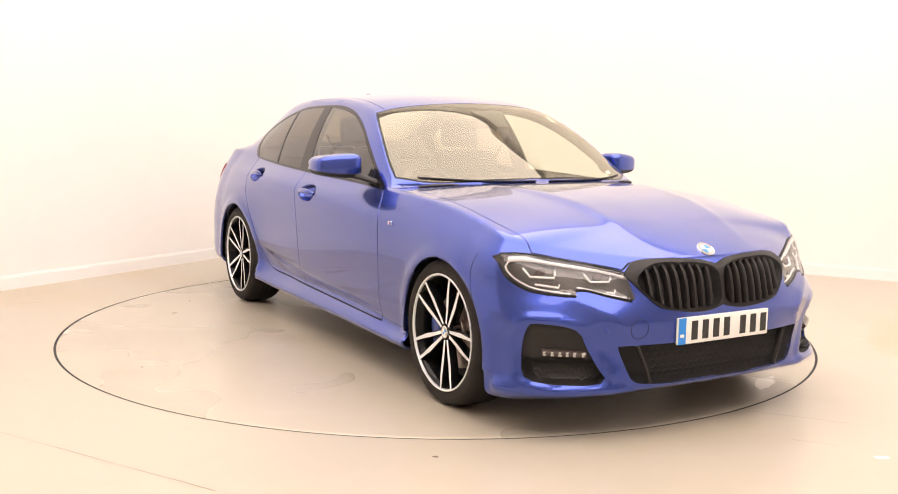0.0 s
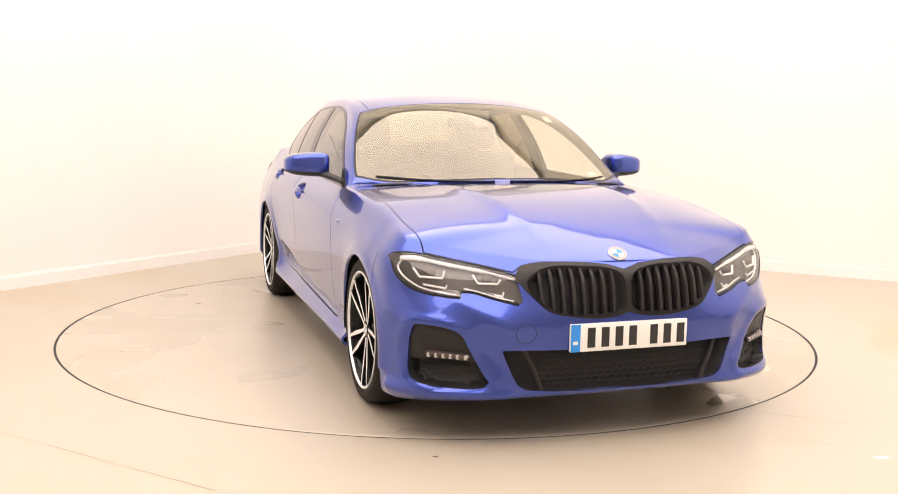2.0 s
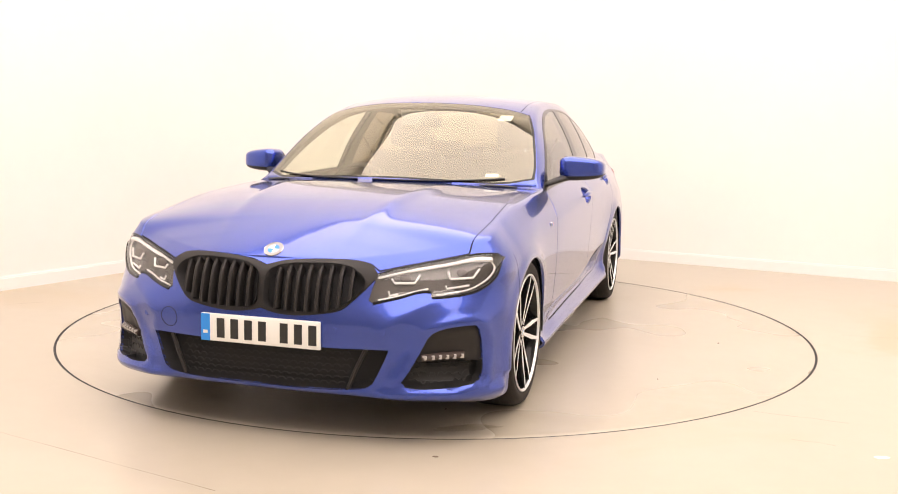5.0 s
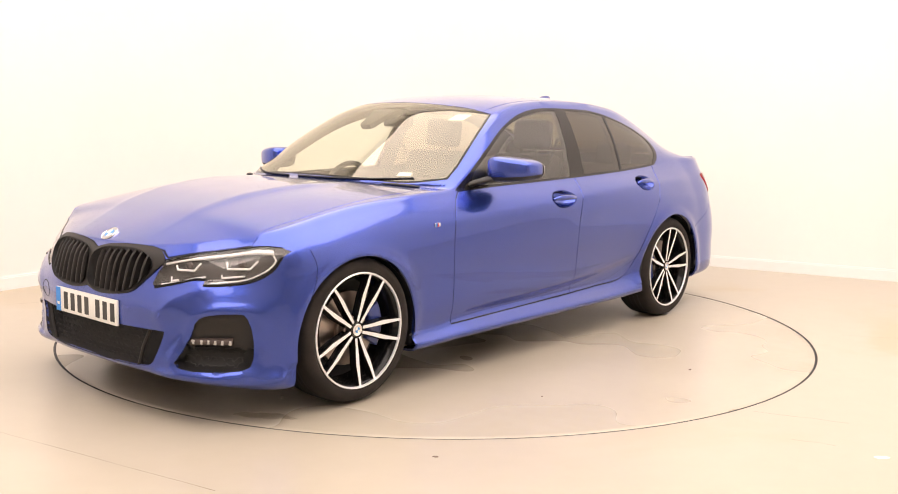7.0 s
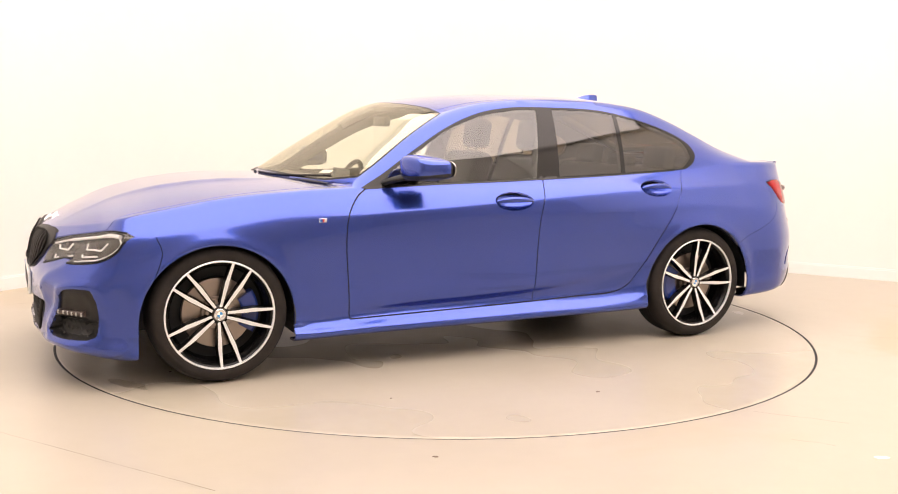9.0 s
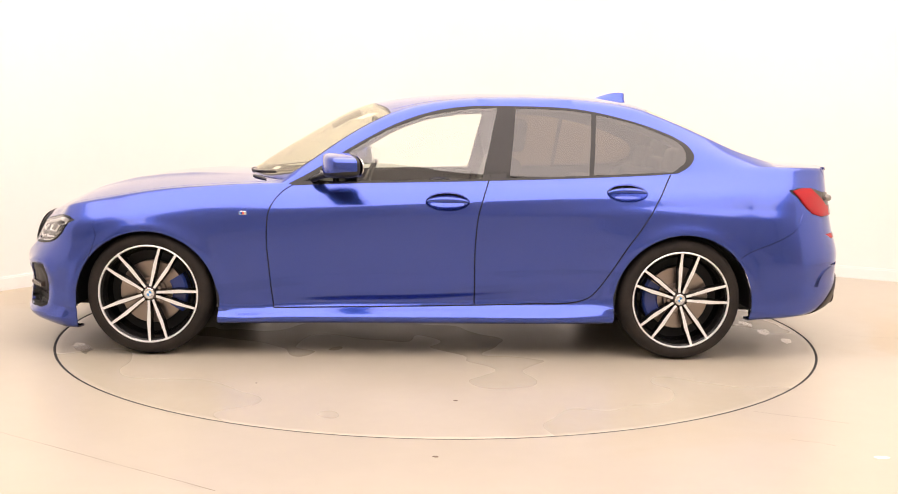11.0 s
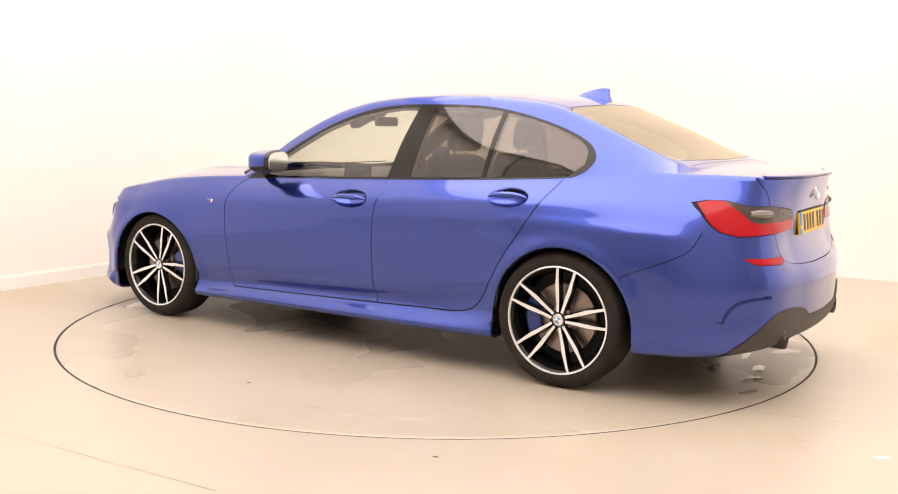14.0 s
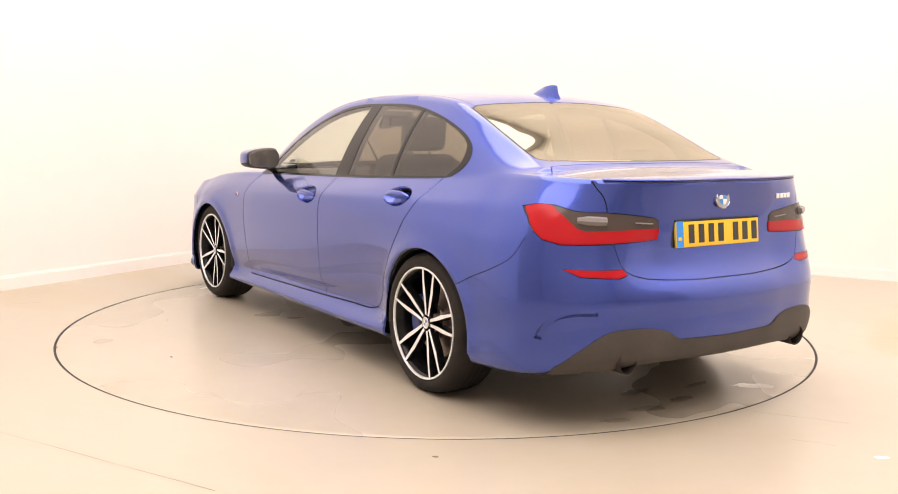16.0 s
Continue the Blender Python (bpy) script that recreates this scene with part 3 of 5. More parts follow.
DOOR_REAR = SEAM_B + SEAM_C[::-1][9:] + corners("-1.6,1.05 -1.6,1.3 -1.1,1.42")
SEAM_NOSE = smooth_line("1.775,0.43 1.74,0.50 1.70,0.60 1.69,0.65 1.715,0.72", 4)
SEAM_TAIL = smooth_line("-1.735,0.565 -1.80,0.60 -1.95,0.66 -2.05,0.72 -2.09,0.80", 4)

# outlines on the nose and tail (y, z)
GRILLE = smooth_line("-0.012,0.682 0.07,0.704 0.2,0.716 0.34,0.716 0.41,0.704 0.452,0.665 0.43,0.632 0.385,0.582 0.333,0.537 0.25,0.517 0.12,0.506 0.05,0.513 -0.012,0.53", 4)
HEADLIGHT = corners("0.449,0.672 0.544,0.697 0.696,0.725 0.81,0.743 0.858,0.738 0.879,0.722 0.872,0.69") + smooth_line("0.862,0.655 0.835,0.622 0.80,0.601 0.70,0.586", 4) + corners("0.657,0.585 0.65,0.604 0.62,0.606 0.536,0.584 0.45,0.564 0.432,0.575 0.442,0.63")
INTAKE = corners("-0.01,0.39 0.517,0.387 0.507,0.36 0.475,0.285") + smooth_line("0.458,0.252 0.43,0.234 0.36,0.224 0.2,0.219 -0.01,0.217", 3)
FOG = corners("0.565,0.262 0.59,0.30 0.62,0.36 0.655,0.43") + smooth_line("0.675,0.452 0.70,0.465 0.75,0.475 0.80,0.477 0.818,0.474", 3) + corners("0.828,0.455 0.833,0.40 0.837,0.29 0.83,0.255") + smooth_line("0.81,0.242 0.74,0.236 0.62,0.236 0.58,0.243", 3)
LID_SEAM = smooth_line("0.632,1.032 0.625,1.01 0.603,0.97 0.593,0.908 0.585,0.84 0.574,0.776 0.539,0.684 0.476,0.652 0.235,0.629 -0.02,0.627", 5)
TAIL_LAMP = corners("0.803,0.903 0.795,0.924 0.775,0.935") + smooth_line("0.745,0.934 0.70,0.913 0.597,0.908 0.49,0.898 0.37,0.882", 4) + corners("0.352,0.87 0.347,0.83 0.355,0.797") + smooth_line("0.45,0.792 0.594,0.789 0.76,0.783", 3) + corners("0.80,0.80 0.812,0.83 0.812,0.86")
TAIL_SMOKED = corners("0.757,0.96 0.30,0.96 0.30,0.842 0.48,0.840 0.592,0.838 0.68,0.836 0.705,0.845 0.722,0.872 0.742,0.91")
REFLECTOR = corners("0.765,0.686 0.545,0.683 0.53,0.662 0.57,0.652 0.72,0.66")
DIFFUSER = corners("-0.02,0.38 0.28,0.388") + smooth_line("0.31,0.40 0.35,0.425 0.40,0.438 0.45,0.445 0.60,0.443 0.645,0.43", 3) + corners("0.69,0.40 0.74,0.35 0.79,0.285 0.80,0.20 -0.02,0.20")
TAIL_SLOT = ribbon(smooth_line("0.836,0.40 0.822,0.45 0.795,0.49 0.75,0.509 0.67,0.5145", 5), 0.017)

KIDNEY = smooth_line("0.022,0.64 0.035,0.664 0.087,0.682 0.201,0.69 0.31,0.689 0.37,0.672 0.402,0.642 0.38,0.597 0.308,0.546 0.141,0.53 0.045,0.537 0.022,0.56", 3, True)
KIDNEY = [(max(0.014, y), z) for y, z in outset(KIDNEY, 0.008)]
NOSE_EDGE = corners("-0.012,0.685 0.07,0.707 0.2,0.719 0.34,0.719 0.415,0.707 0.456,0.682 0.544,0.702 0.696,0.730 0.758,0.741")
FOG_LOW = corners("0.55,0.22 0.55,0.338 0.70,0.334 0.85,0.334 0.85,0.22")
POCKETS = [ellipse(-0.158, 0.846, 0.118, 0.05), ellipse(-1.122, 0.902, 0.112, 0.047)]

# outlines from above (x, y)
WINDSCREEN = smooth_line("0.985,-0.01 0.965,0.2 0.91,0.42 0.815,0.61 0.685,0.742", 5) + smooth_line("0.60,0.73 0.45,0.692 0.28,0.64 0.165,0.598", 4) + smooth_line("0.19,0.50 0.24,0.35 0.275,0.18 0.285,-0.01", 4)
REAR_SCREEN = smooth_line("-1.34,-0.01 -1.33,0.3 -1.29,0.52", 4) + smooth_line("-1.31,0.552 -1.5,0.568 -1.7,0.578 -1.84,0.582", 3) + smooth_line("-1.88,0.55 -1.92,0.35 -1.94,-0.01", 4)
HOOD_SEAM = smooth_line("2.02,0.748 1.92,0.757 1.82,0.766 1.72,0.772 1.46,0.768 1.2,0.757 0.95,0.75 0.82,0.745 0.73,0.75", 5)
LID_TOP_SEAM = smooth_line("-1.95,0.59 -2.0,0.622 -2.08,0.64 -2.17,0.641 -2.26,0.634", 5)
LID_FRONT_SEAM = smooth_line("-1.965,-0.01 -1.96,0.3 -1.945,0.59", 4)
ROOF_SEAM = smooth_line("0.15,0.552 -0.2,0.545 -0.6,0.54 -1.0,0.534 -1.28,0.53", 5)

KINDS = ["quarter", "front_bumper", "rear_bumper", "bonnet", "boot_lid", "roof", "front_door", "rear_door", "gap", "void", "grille", "headlight",
         "intake", "fog", "tail_lamp", "tail_smoked", "reflector", "diffuser", "windscreen", "rear_screen", "band", "glass_front", "glass_rear", "glass_quarter", "screen_trim", "rear_trim", "tail_slot", "sill", "fender", "kidney", "fog_low", "pocket_front", "pocket_rear"]
ID = {k: i for i, k in enumerate(KINDS)}


def skin_halves():
    """The left half of the skin, cut along every joint. Gives, kind by kind, vertices, normals and faces."""
    bm = bmesh.new()
    layer = bm.faces.layers.int.new("kind")
    grid = [[bm.verts.new(p) for p in row] for row in WRAP]
    for i in range(U_STEPS):
        for j in range(V_STEPS):
            f = bm.faces.new((grid[i][j], grid[i + 1][j], grid[i + 1][j + 1], grid[i][j + 1]))
            x = f.calc_center_median().x
            f[layer] = ID["front_bumper"] if x > 1.7 else ID["rear_bumper"] if x < -1.75 else ID["quarter"]
    across = [strip_across(e) for e in EDGE]
    top = [[grid[i][-1]] + [bm.verts.new(p) for p in row[1:]] for i, row in enumerate(across)]
    for i in range(U_STEPS):
        for j in range(34):
            vs = (top[i][j], top[i + 1][j], top[i + 1][j + 1], top[i][j + 1])
            if (vs[0].co - vs[3].co).length < 1e-6 and (vs[1].co - vs[2].co).length < 1e-6:
                continue
            f = bm.faces.new(vs)
            x = EDGE[i][0]
            f[layer] = ID["bonnet"] if x >= HOOD_BACK else ID["boot_lid"] if x <= DECK_FRONT else ID["roof"] if j >= 14 else ID["quarter"]
    bmesh.ops.remove_doubles(bm, verts=bm.verts[:], dist=1e-4)
    bmesh.ops.recalc_face_normals(bm, faces=bm.faces[:])
    if sum(f.normal.y for f in bm.faces) < 0:
        bmesh.ops.reverse_faces(bm, faces=bm.faces[:])

    side = lambda f: abs(f.normal.y) > 0.25 and f.calc_center_median().y > 0.4
    low_side = lambda f: f.calc_center_median().y > 0.45
    nose = lambda f: f.calc_center_median().x > 1.55 and f.normal.x > -0.2 and f.calc_center_median().z < 0.83
    tail = lambda f: f.calc_center_median().x < -1.85 and f.normal.x < 0.3
    above = lambda f: f.normal.z > 0.15
    # panels
    cut(bm, DOOR_FRONT, (0, 2), side, ID["front_door"], layer)
    cut(bm, DOOR_REAR, (0, 2), side, ID["rear_door"], layer)
    cut(bm, [(0.77, 0.262), (1.9, 0.262), (1.9, 1.2), (0.2, 1.3)] + SEAM_A[:-1], (0, 2), lambda f: side(f) and f[layer] in (ID["quarter"], ID["front_bumper"]), ID["fender"], layer)
    cut(bm, corners("0.0,0.0 1.2,0.0 1.2,0.256 0.768,0.256 -0.31,0.277 -0.86,0.299 -1.0,0.34 -1.2,0.36 -1.2,0.0"), (0, 2), low_side, ID["sill"], layer)
    front_of = SEAM_NOSE + corners("1.8,0.9 3,0.9 3,-0.1 1.775,-0.1")
    cut(bm, front_of, (0, 2), lambda f: f.calc_center_median().x > 1.5 and f[layer] in (ID["fender"], ID["front_bumper"], ID["quarter"]), ID["front_bumper"], layer)
    rear_of = SEAM_TAIL + corners("-2.1,1.0 -3,1.0 -3,-0.1 -1.735,-0.1")
    for f in bm.faces:
        if f[layer] == ID["rear_bumper"]:
            f[layer] = ID["quarter"]
    cut(bm, rear_of, (0, 2), lambda f: f.calc_center_median().x < -1.6 and f[layer] == ID["quarter"], ID["rear_bumper"], layer)
    cut(bm, HOOD_SEAM + corners("0.6,0.75 0.6,1.2 2.4,1.2 2.4,0.5"), (0, 1), lambda f: f[layer] == ID["bonnet"], ID["fender"], layer)
    cut(bm, [(-0.02, 1.2)] + [(0.632, 1.2)] + LID_SEAM, (1, 2), lambda f: tail(f) and abs(f.normal.x) > 0.3, ID["boot_lid"], layer)
    cut(bm, LID_TOP_SEAM + corners("-2.6,0.64 -2.6,1.2 -1.9,1.2"), (0, 1), lambda f: f[layer] == ID["boot_lid"] and above(f) and f.calc_center_median().z > 1.0, ID["quarter"], layer)
    cut(bm, LID_FRONT_SEAM + corners("-1.9,0.59 -1.9,-0.01"), (0, 1), lambda f: f[layer] in (ID["boot_lid"], ID["roof"]) and above(f), ID["quarter"], layer)
    cut(bm, NOSE_EDGE + corners("0.758,0.9 -0.012,0.9"), (1, 2), lambda f: nose(f) and f[layer] in (ID["front_bumper"], ID["fender"]), ID["bonnet"], layer)
    # joints
    cut(bm, ribbon(NOSE_EDGE, 0.007), (1, 2), nose, ID["gap"], layer)
    for line in (SEAM_A, SEAM_B, SEAM_C):
        cut(bm, ribbon(line, 0.007), (0, 2), side, ID["gap"], layer)
    for line in (SEAM_NOSE, SEAM_TAIL):
        cut(bm, ribbon(line, 0.004), (0, 2), low_side, ID["gap"], layer)
    cut(bm, ribbon(HOOD_SEAM, 0.006), (0, 1), above, ID["gap"], layer)
    cut(bm, ribbon(LID_TOP_SEAM, 0.006), (0, 1), lambda f: above(f) and f.calc_center_median().z > 1.0, ID["gap"], layer)
    cut(bm, ribbon(LID_FRONT_SEAM, 0.008), (0, 1), above, ID["gap"], layer)
    cut(bm, ribbon(LID_SEAM, 0.005), (1, 2), lambda f: tail(f) and abs(f.normal.x) > 0.3, ID["gap"], layer)
    cut(bm, ribbon(ROOF_SEAM, 0.007), (0, 1), lambda f: above(f) and f.calc_center_median().z > 1.2, ID["gap"], layer)
    # windows
    cut(bm, WINDOW_BAND, (0, 2), side, ID["band"], layer)
    cut(bm, GLASS_FRONT, (0, 2), side, ID["glass_front"], layer)
    cut(bm, GLASS_REAR, (0, 2), side, ID["glass_rear"], layer)
    cut(bm, GLASS_QUARTER, (0, 2), side, ID["glass_quarter"], layer)
    cut(bm, outset(WINDSCREEN, 0.013), (0, 1), lambda f: f.normal.z > 0.05 and f.calc_center_median().z > 0.93 and f[layer] != ID["band"], ID["screen_trim"], layer)
    cut(bm, outset(REAR_SCREEN, 0.012), (0, 1), lambda f: f.normal.z > 0.05 and f.calc_center_median().z > 1.05, ID["rear_trim"], layer)
    cut(bm, WINDSCREEN, (0, 1), lambda f: f.normal.z > 0.05 and f.calc_center_median().z > 0.93, ID["windscreen"], layer)
    cut(bm, REAR_SCREEN, (0, 1), lambda f: f.normal.z > 0.05 and f.calc_center_median().z > 1.05, ID["rear_screen"], layer)
    # nose and tail
    cut(bm, HEADLIGHT, (1, 2), nose, ID["headlight"], layer)
    cut(bm, GRILLE, (1, 2), nose, ID["grille"], layer)
    cut(bm, KIDNEY, (1, 2), nose, ID["kidney"], layer)
    cut(bm, INTAKE, (1, 2), nose, ID["intake"], layer)
    cut(bm, FOG, (1, 2), nose, ID["fog"], layer)
    cut(bm, FOG_LOW, (1, 2), lambda f: f[layer] == ID["fog"], ID["fog_low"], layer)
    for pocket, kind in zip(POCKETS, ("pocket_front", "pocket_rear")):
        cut(bm, pocket, (0, 2), side, ID[kind], layer)
    cut(bm, DIFFUSER, (1, 2), tail, ID["diffuser"], layer)
    cut(bm, TAIL_SLOT, (1, 2), tail, ID["tail_slot"], layer)
    cut(bm, outset(TAIL_LAMP, 0.0045), (1, 2), tail, ID["gap"], layer)
    cut(bm, outset(REFLECTOR, 0.004), (1, 2), tail, ID["gap"], layer)
    cut(bm, REFLECTOR, (1, 2), tail, ID["reflector"], layer)
    cut(bm, TAIL_LAMP, (1, 2), tail, ID["tail_lamp"], layer)
    cut(bm, TAIL_SMOKED, (1, 2), lambda f: f[layer] == ID["tail_lamp"], ID["tail_smoked"], layer)
    # wheel openings
    cut(bm, ARCH_FRONT, (0, 2), low_side, ID["void"], layer)
    cut(bm, ARCH_REAR, (0, 2), low_side, ID["void"], layer)

    bm.normal_update()
    bm.verts.index_update()
    halves = {}
    for f in bm.faces:
        vs, ns, fs, seen = halves.setdefault(KINDS[f[layer]], ([], [], [], {}))
        row = []
        for v in f.verts:
            if v.index not in seen:
                seen[v.index] = len(vs)
                n = v.normal.copy()
                if abs(v.co.y) < 1e-4:
                    n.y = 0
                    n.normalize()
                vs.append(tuple(v.co))
                ns.append(tuple(n))
            row.append(seen[v.index])
        fs.append(tuple(row))
    bm.free()
    return {k: (np.array(v), np.array(n), f) for k, (v, n, f, _) in halves.items()}


SKIN = skin_halves()


def sheet(kind, sides=(1, -1), push=0.0, rim=0.0):
    """Vertices, normals and faces of a piece of skin, on one or both sides; pushed along its normals; rim: depth of its folded edge."""
    vs, ns, fs = SKIN[kind]
    all_v, all_n, all_f = [], [], []
    for s in sides:
        base = sum(len(a) for a in all_v)
        flip = np.array([1, s, 1])
        all_v.append((vs + ns * push) * flip)
        all_n.append(ns * flip)
        all_f += [tuple(base + i for i in (f if s == 1 else f[::-1])) for f in fs]
    v, n, f = np.concatenate(all_v), np.concatenate(all_n), all_f
    if rim:
        count = {}
        for face in f:
            for a, b in zip(face, face[1:] + face[:1]):
                count[(a, b)] = count.get((a, b), 0) + 1
        loose = [(a, b) for a, b in count if (b, a) not in count and not (abs(v[a][1]) < 1e-4 and abs(v[b][1]) < 1e-4)]
        used = {}
        extra_v, extra_n = [], []
        for a, b in loose:
            for i in (a, b):
                if i not in used:
                    used[i] = (len(v) + len(extra_v), len(v) + len(extra_v) + 1)
                    extra_v += [v[i], v[i] - n[i] * rim]
                    extra_n += [n[i], n[i]]
        f = f + [(used[b][0], used[a][0], used[a][1], used[b][1]) for a, b in loose]
        if extra_v:
            v, n = np.concatenate([v, extra_v]), np.concatenate([n, extra_n])
    return v, n, f


def skin(name, kind, mat, parent, sides=(1, -1), label="", push=0.0, rim=0.012):
    v, n, f = sheet(kind, sides, push, rim)
    me = bpy.data.meshes.new(name)
    me.from_pydata(v.tolist(), [], f)
    me.materials.append(mat)
    for p in me.polygons:
        p.use_smooth = True
    me.normals_split_custom_set_from_vertices(n.tolist())
    ob = new(name, me)
    ob.parent = parent
    return tagged(ob, label) if label else ob


# ---- the car ----
CAR = new("car")
tagged(CAR, "blue metallic four-door saloon car with black grille and two-tone alloy wheels", "car")


def skin_tree():
    from mathutils.bvhtree import BVHTree
    vs, fs = [], []
    for kind, (v, n, f) in SKIN.items():
        base = len(vs)
        vs += v.tolist()
        fs += [tuple(base + i for i in face) for face in f]
    return BVHTree.FromPolygons(vs, fs)


TREE = skin_tree()


def on_nose(y, z, push=0.0):
    """The place on the skin met from the front at (y, z)."""
    hit, n, _, _ = TREE.ray_cast(Vector((4, abs(y), z)), Vector((-1, 0, 0)))
    if hit is None:
        hit, n, _, _ = TREE.find_nearest(Vector((1.75, abs(y), z)))
    p = hit + n * push
    return Vector((p.x, p.y if y >= 0 else -p.y, p.z))


def on_tail(y, z, push=0.0):
    hit, n, _, _ = TREE.ray_cast(Vector((-4, abs(y), z)), Vector((1, 0, 0)))
    p = hit + n * push
    return Vector((p.x, p.y if y >= 0 else -p.y, p.z))


def on_side(x, z, push=0.0, s=1):
    hit, n, _, _ = TREE.ray_cast(Vector((x, 3, z)), Vector((0, -1, 0)))
    p = hit + n * push
    return Vector((p.x, p.y * s, p.z))


def on_top(x, y, push=0.0):
    hit, n, _, _ = TREE.ray_cast(Vector((x, abs(y), 3)), Vector((0, 0, -1)))
    p = hit + n * push
    return Vector((p.x, p.y if y >= 0 else -p.y, p.z))


def nose_bar(bm, line, radius, push, s, flat=1.0, per=4):
    pts = smooth_line(line, per) if per else corners(line)
    tube(bm, [on_nose(y * s, z, push) for y, z in pts], radius, 8, flat)


def build_panels():
    skin("bonnet", "bonnet", PAINT, CAR, label="blue bonnet with two soft ridges")
    bumper = skin("front_bumper", "front_bumper", PAINT, CAR)
    skin("rear_bumper", "rear_bumper", PAINT, CAR)
    skin("roof", "roof", PAINT, CAR)
    skin("boot_lid", "boot_lid", PAINT, CAR)
    for s in (1, -1):
        skin("front_wing", "fender", PAINT, CAR, (s,))
        skin("rear_wing", "quarter", PAINT, CAR, (s,))
        skin("side_skirt", "sill", PAINT, CAR, (s,))
        front = skin("front_door", "front_door", PAINT, CAR, (s,))
        rear = skin("rear_door", "rear_door", PAINT, CAR, (s,))
        skin("side_window", "glass_front", SIDE_GLASS, front, (s,), "clear door window", rim=0.004).visible_shadow = False
        skin("side_window", "glass_rear", PRIVACY_GLASS, rear, (s,), "dark tinted door window", rim=0.004).visible_shadow = False
        skin("quarter_window", "glass_quarter", PRIVACY_GLASS, rear, (s,), "dark tinted quarter window", rim=0.004).visible_shadow = False
        skin("window_trim", "band", PILLAR_GLOSS, CAR, (s,), "gloss black window surround", push=0.002)
        skin("tail_light", "tail_lamp", RED_LENS, CAR, (s,), "red tail light", push=0.006, rim=0.02)
        skin("tail_light_insert", "tail_smoked", SMOKED_LENS, CAR, (s,), "smoked tail light insert", push=0.004, rim=0.02)
        strip = bmesh.new()
        tube(strip, [on_tail(y * s, z, 0.006) for y, z in ((0.70, 0.878), (0.67, 0.877), (0.64, 0.876), (0.605, 0.875))], [0.012, 0.02, 0.02, 0.018], 8, 1.0)
        part("lamp_strip", strip, material("pale_lamp_strip", (0.17, 0.155, 0.145), 0.2), CAR, "pale strip in the tail light")
        strip = bmesh.new()
        tube(strip, [on_tail(y * s, z, 0.006) for y, z in ((0.47, 0.868), (0.42, 0.864), (0.385, 0.862))], 0.006, 8, 0.6)
        part("lamp_strip", strip, material("pale_lamp_strip", (0.22, 0.2, 0.19), 0.15), CAR, "pale strip in the tail light")
        skin("bumper_fold", "tail_slot", PAINT, CAR, (s,), "recessed blue bumper fold", push=-0.022, rim=-0.022)
        skin("reflector", "reflector", RED_LENS, CAR, (s,), "red bumper reflector", push=0.002)
        skin("inlet_panel", "fog", GREY_PLASTIC, bumper, (s,), "dark grey inlet panel", push=-0.012, rim=-0.012)
        skin("side_inlet", "fog_low", BLACK_PLASTIC, bumper, (s,), "black side inlet", push=-0.05, rim=-0.05)
    skin("panel_gap", "gap", GAP_DARK, CAR, push=-0.006, rim=0.0)
    skin("windscreen_trim", "screen_trim", BLACK_GLOSS, CAR, label="black border round the windscreen", push=-0.001)
    skin("rear_window_trim", "rear_trim", BLACK_GLOSS, CAR, label="black border round the rear window", push=-0.001)
    skin("windscreen", "windscreen", GLASS, CAR, label="clear windscreen", rim=0.005).visible_shadow = False
    skin("rear_window", "rear_screen", REAR_GLASS, CAR, label="dark tinted rear window", rim=0.005).visible_shadow = False
    lower = skin("lower_grille", "intake", GAP_DARK, CAR, label="black lower grille", push=-0.075, rim=-0.075)
    diffuser = skin("diffuser", "diffuser", DUSTY_PLASTIC, CAR, label="dark grey rear diffuser", push=0.006, rim=0.05)
    build_nose(bumper, lower)
    build_tail(diffuser)


